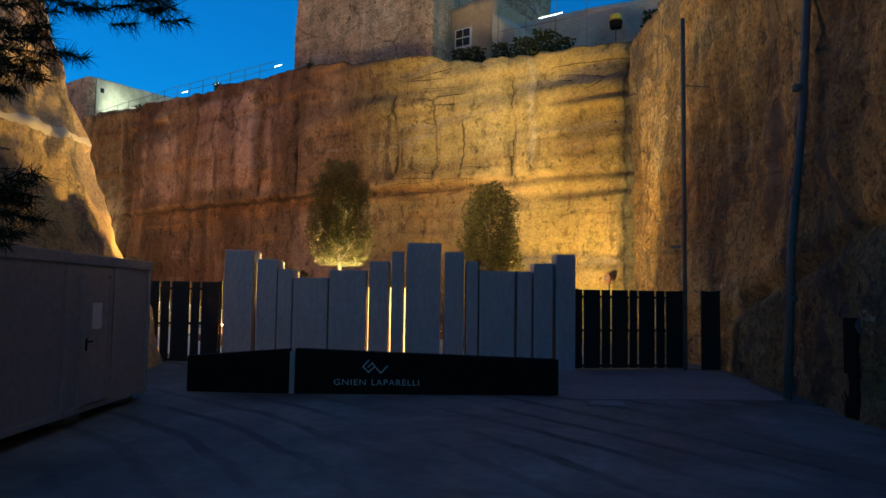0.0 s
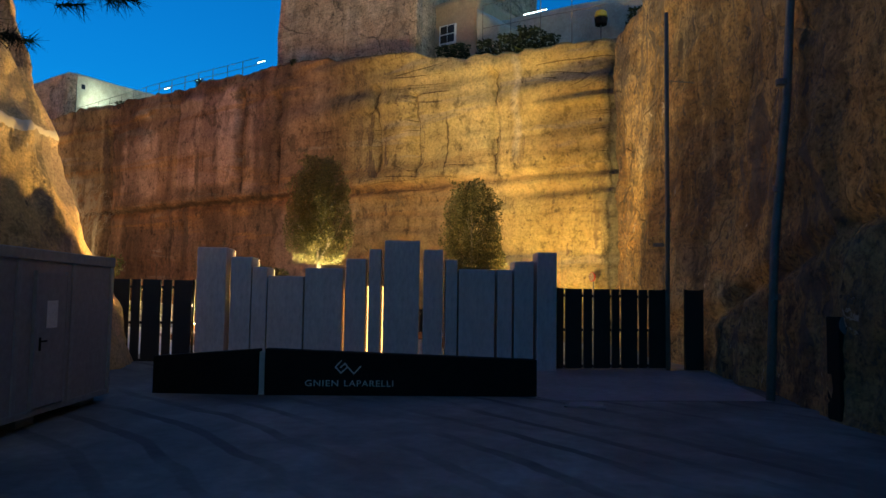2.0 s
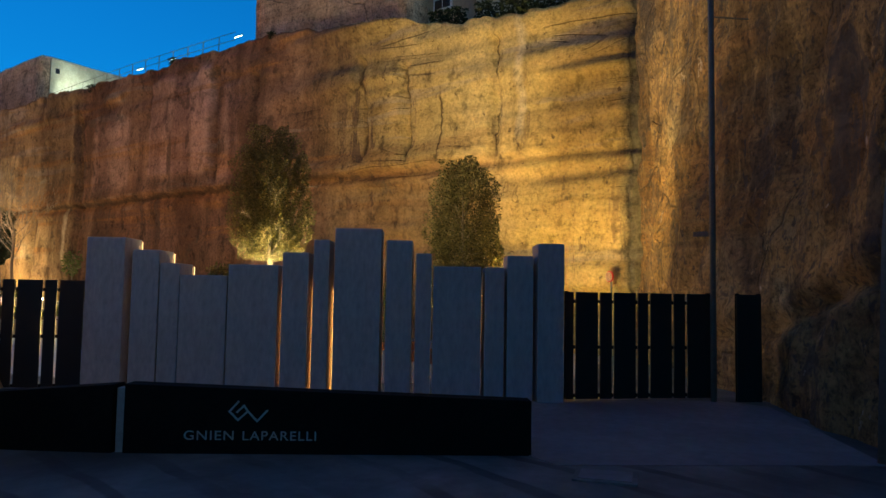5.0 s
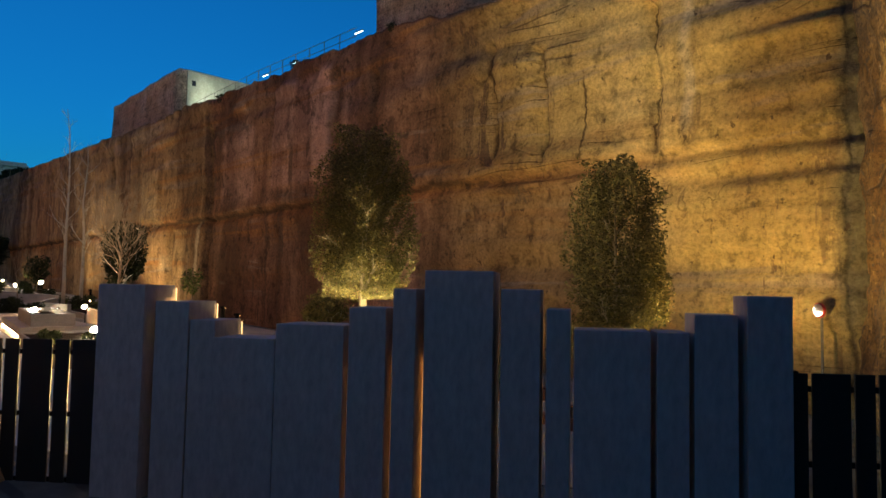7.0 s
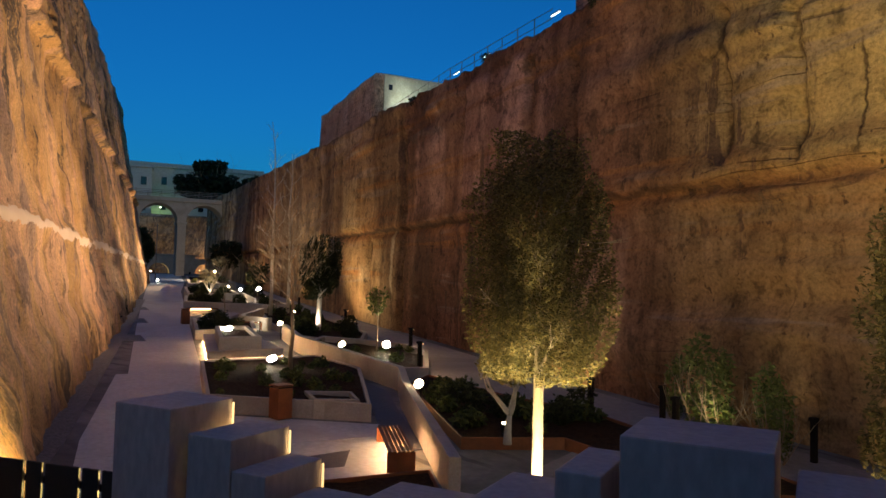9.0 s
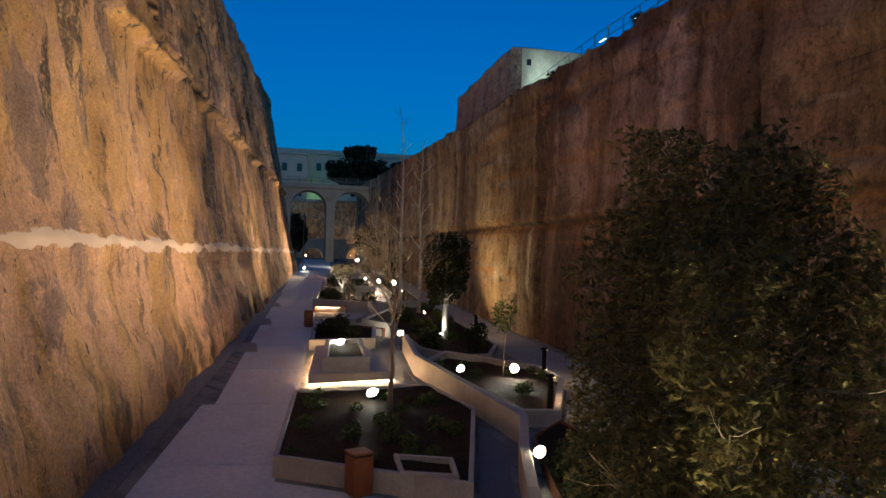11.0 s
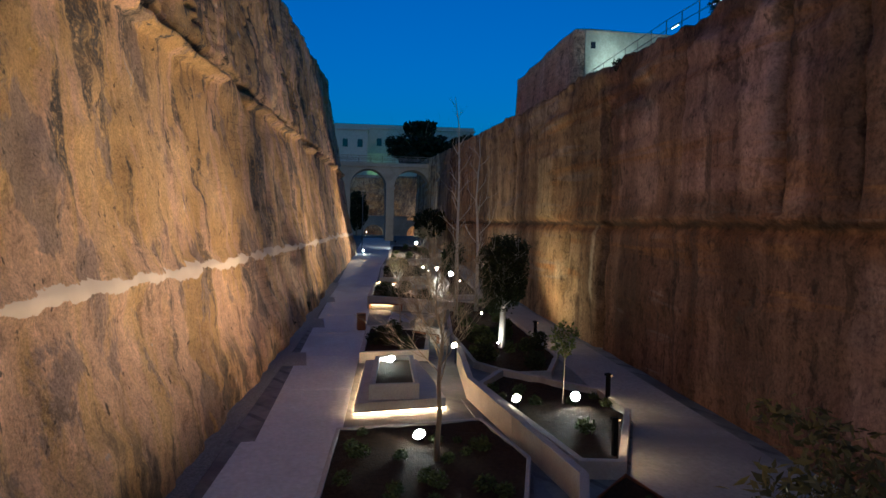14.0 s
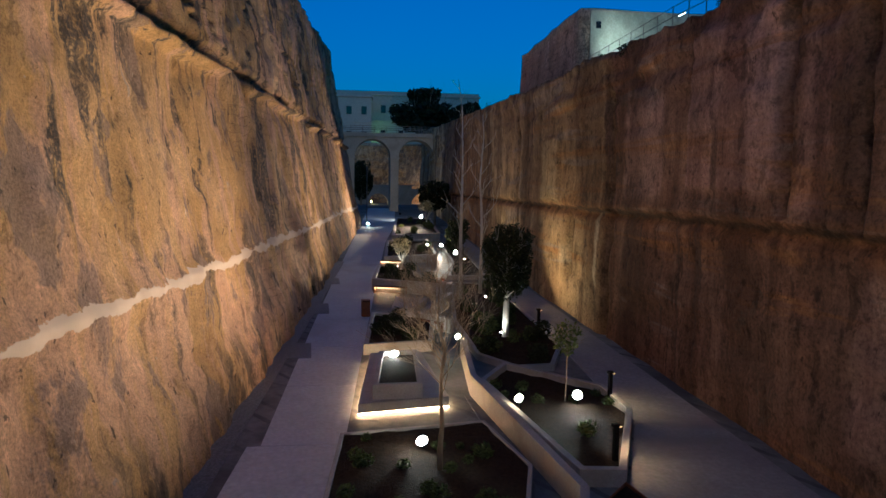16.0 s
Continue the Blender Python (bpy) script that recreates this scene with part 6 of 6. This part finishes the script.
# ---------------------------------------------------------------- pine overhanging the forecourt
def pine_bough(name, root, tip, seed, label, whole=True):
    th = empty(name, pose(*root), label, "pine tree" if whole else "")
    rg2 = np.random.default_rng(seed)
    V, F, tips = [], [], []
    d = Vector(tip) - Vector(root)
    tube([Vector((0, 0, 0)), d * 0.5 + Vector((0, 0, 0.15)), d], [0.07, 0.04, 0.012], 7, V, F)
    for k in range(14):
        p = d * (0.3 + 0.05 * k)
        branch(p, d.normalized() * 0.8 + Vector(rg2.normal(size=3)) * 0.6, 0.5, 0.012, 1, rg2, V, F, tips, droop=0.12, split=2)
    mesh_ob("limb", V, F, BARK, th)
    NV, NF = [], []
    for t in tips:
        for j in range(110):
            o = Vector(t) - d.normalized() * rg2.uniform(0, 0.3)
            q = (Vector(rg2.normal(size=3)) + d.normalized() * 0.7 + Vector((0, 0, -0.4))).normalized() * rg2.uniform(0.14, 0.27)
            w = q.cross(Vector(rg2.normal(size=3))).normalized() * 0.006
            b = len(NV)
            NV += [o - w, o + w, o + q]
            NF.append((b, b + 1, b + 2))
    mesh_ob("needles", NV, NF, NEEDLE, th)
    return th


ROOT = (-9.9, 1.0, 4.7)
pn = pine_bough("pine_tree", ROOT, (-7.5, 4.45, 5.5), 141, "dark pine tree with needle boughs hanging over the forecourt")
V, F = tube([(-0.9, -1.6, -5.0), (-0.6, -1.0, -2.5), (-0.2, -0.3, -0.4), (0, 0, 0.0)], [0.26, 0.22, 0.14, 0.07], 10)
mesh_ob("trunk", V, F, BARK, pn, smooth=True)
for k, (a, b) in enumerate([((-10.0, 0.4, 3.6), (-8.75, 3.55, 3.5)), ((-10.1, 0.4, 3.0), (-8.9, 3.75, 2.8)), ((-10.0, 1.0, 4.6), (-8.95, 3.75, 4.75))]):
    bgh = pine_bough("bough", a, b, 142 + k, "", False)
    bgh.parent = pn
    bgh.matrix_basis = Matrix.Translation(Vector(a) - Vector(ROOT))


# ---------------------------------------------------------------- bridge across the ditch
BX, DECK = -140.0, 17.2
br = empty("bridge", pose(BX, 20, 0), "old stone viaduct with tall round arches across the ditch", "bridge")


def arch_wall(y0, y1, z0, zs, zt, thick):
    """A bay of wall with one round arch cut through it."""
    bm = bmesh.new()
    r = (y1 - y0) / 2
    yc = (y0 + y1) / 2
    prof = [(y0, z0), (y0, zs)] + [(yc - r * math.cos(t), zs + r * math.sin(t)) for t in np.linspace(0, math.pi, 25)[1:-1]] + [(y1, zs), (y1, z0)]
    a = [bm.verts.new((thick / 2, y, z)) for y, z in prof]
    b = [bm.verts.new((-thick / 2, y, z)) for y, z in prof]
    at = [bm.verts.new((thick / 2, y, zt)) for y, z in prof]
    bt = [bm.verts.new((-thick / 2, y, zt)) for y, z in prof]
    for i in range(1, len(prof) - 2):
        bm.faces.new((a[i], a[i + 1], at[i + 1], at[i]))
        bm.faces.new((b[i + 1], b[i], bt[i], bt[i + 1]))
        bm.faces.new((at[i], at[i + 1], bt[i + 1], bt[i]))
        bm.faces.new((b[i], b[i + 1], a[i + 1], a[i]))
    bmesh.ops.delete(bm, geom=[v for v in bm.verts if not v.link_faces], context="VERTS")
    return bm


for y0, y1 in ((8.0, 14.3), (15.6, 21.7), (23.1, 29.2), (30.5, 36.6)):
    part("arch", arch_wall(y0 - 20, y1 - 20, 3.0, 13.4, DECK - 0.4, 5.0), BRIDGE, br)
for y in (7.3, 14.95, 22.4, 29.85):
    w = 1.3 if y != 22.4 else 1.4
    part("pier", box(5.0, w, DECK - 0.4 - 3.0, (0, y - 20, 3.0), 0.02), BRIDGE, br)
    part("pier_cap", box(5.3, w + 0.3, 0.35, (0, y - 20, 13.1), 0.04), BRIDGE, br)
part("deck", box(5.6, 40, 0.45, (0, 0, DECK - 0.4), 0.05), BRIDGE, br)
for x in (2.55, -2.55):
    part("kerb", box(0.4, 40, 0.25, (x, 0, DECK + 0.05), 0.04), BRIDGE, br)
    for z in (0.5, 0.8, 1.1):
        part("rail", box(0.06, 40, 0.06, (x, 0, DECK + 0.3 + z)), STEEL, br)
    for k in range(20):
        part("rail_post", box(0.09, 0.09, 1.2, (x, -19 + 2 * k, DECK + 0.28)), STEEL, br)

# rock and low arch beyond the bridge
lowb = empty("low_arch", pose(-172, 20.9, 4.3), "low stone arch lit warmly beyond the bridge", "arch")
part("wall", arch_wall(-2.1, 2.1, 0.0, 0.4, 4.2, 2.0), BRIDGE, lowb)
part("side_wall", box(2.0, 12, 4.2, (0, -8.1, 0)), BRIDGE, lowb)
part("pier", box(2.0, 5.2, 4.2, (0, 4.7, 0)), BRIDGE, lowb)
part("wall", arch_wall(7.3, 11.5, 0.0, 0.4, 3.6, 2.0), BRIDGE, lowb)
part("coping", box(2.3, 22, 0.25, (0, -3.0, 4.2), 0.04), BRIDGE, lowb)
flood(-174.5, 19.4, 5.0, (-173.0, 21.5, 5.6), 500, AMBER, 150, LENS_WARM, floorz=4.5)
flood(-175.5, 29.5, 5.2, (-184, 33, 12.0), 3000, (1.0, 0.66, 0.46), 140, LENS_WARM, floorz=4.5)
flood(-116.0, 22.0, 4.6, (-140, 20, 12.0), 1700, (1.0, 0.9, 0.78), 120, LENS_WHITE, floorz=4.0, r=0.14)


def relief_far(S, Z, X):
    return 1.6 * fbm(S * 0.15, Z * 0.2, 5, 151) + 0.5 * fbm(S * 0.05, Z * 1.1, 4, 153)


sheet("wall_west", [(-158, 42), (-180, 33), (-190, 22), (-190, -30)], [18, 18.5, 18.5, 18], 0.35, 40, 0.8, relief_far, ROCK_E, "dim rock slope closing the ditch beyond the bridge")

# ---------------------------------------------------------------- palace block on the skyline
def facade_building(name, cx, cy, z0, sx, sy, h, rows, cols, label, win=(1.3, 2.0)):
    th = empty(name, pose(cx, cy, z0), label, "building")
    part("wall", box(sx, sy, h, (0, 0, 0), 0.05), LIMEWASH2, th)
    part("cornice", box(sx + 0.8, sy + 0.8, 0.5, (0, 0, h), 0.1), LIMEWASH2, th)
    part("string_course", box(sx + 0.3, sy + 0.3, 0.3, (0, 0, h * 0.5), 0.05), LIMEWASH2, th)
    part("parapet", box(sx, sy, 0.7, (0, 0, h + 0.5), 0.05), LIMEWASH2, th)
    for r in range(rows):
        for c in range(cols):
            y = (c + 0.5) / cols * sy - sy / 2
            z = h * (r + 0.32) / rows
            w = part("window", box(0.35, win[0] + 0.5, win[1] + 0.5, (sx / 2, y, z - 0.25), 0.03), LIMEWASH2, th)
            part("pane", box(0.08, win[0], win[1], (sx / 2 + 0.16, y, z)), DARKWIN, w)
    return th


LIMEWASH2 = plain("pale_palace_stone", (0.40, 0.41, 0.36), (0.48, 0.48, 0.42), 0.2, 0.9)
facade_building("palace", -215, 28, 19, 16, 42, 13.2, 2, 9, "long pale palace block above the bridge")
facade_building("palace_wing", -203, 12.5, 18, 10, 15, 12.6, 2, 4, "projecting pale wing of the palace block")
quad_block("terrace", [(-230, -20), (-196, -20), (-196, 60), (-230, 60)], 3.5, 19.2, 0.0, ROCK_W, "stone terrace wall carrying the palace", "terrace wall")
gl = bpy.data.lights.new("palace_lamp", "POINT")
gl.energy, gl.color, gl.shadow_soft_size = 220, (0.55, 1.0, 0.4), 0.3
new("palace_lamp", gl).location = (-203.5, 22.5, 21.0)
lp = empty("street_lamp", pose(-203.5, 22.5, 19.2), "small lit street lamp on the terrace", "street lamp")
part("post", cyl(0.06, 0.05, 2.1, (0, 0, 0), 8), STEEL, lp)
part("globe", cyl(0.15, 0.15, 0.3, (0.0, 0, 2.1), 12, bevel=0.05), glow("street_globe", (0.8, 1.0, 0.6), 6), lp)


def umbrella_pine(x, y, z, h, w, seed, label):
    th = empty("stone_pine", pose(x, y, z), label, "tree", "skyline pines")
    rg2 = np.random.default_rng(seed)
    V, F, tips = [], [], []
    tube([(0, 0, -0.5), (0.2, 0.1, h * 0.35), (0.1, -0.2, h * 0.7)], [0.4, 0.3, 0.2], 9, V, F)
    for k in range(9):
        a = 0.7 * k
        branch((0.1, -0.1, h * 0.55), (math.cos(a), math.sin(a), 0.5), w * 0.36, 0.14, 2, rg2, V, F, tips, split=3)
    mesh_ob("trunk", V, F, BARK, th, smooth=True)
    P = np.concatenate([crown_points(3800, w / 2, w / 2, h * 0.24, h * 0.66, seed, 2.2, 0.4), crown_points(1400, w * 0.24, w * 0.24, h * 0.16, h * 0.98, seed + 1, 2.0)])
    LV, LF = leaf_cloud(P, 0.75, seed)
    mesh_ob("crown", LV.tolist(), LF.tolist(), NEEDLE, th)


umbrella_pine(-176, 31.3, 14.3, 14.0, 16.0, 161, "large dark umbrella pine on the skyline")
umbrella_pine(-172, 40.5, 16.5, 9.0, 12.0, 163, "dark umbrella pine beyond the wall")
leafy_tree("garden_tree", -158, 17.0, 4.6, 1.0, 8.0, 5.0, 2500, LEAF_DARK, BARK, "dark tall shrub tree beyond the bridge", 165, 0.4, 0.2, 2.0)

# flagpole and lamp at the rampart foot
pole("flag_pole", [(-111.5, 17.2, 3.2), (-111.5, 17.2, 11.2)], 0.06, "thin pale pole at the rampart foot", "pole")
flood(-108.5, 17.3, 3.6, (-95, 17.6, 3.0), 60, WHITE_L, 150, r=0.1)
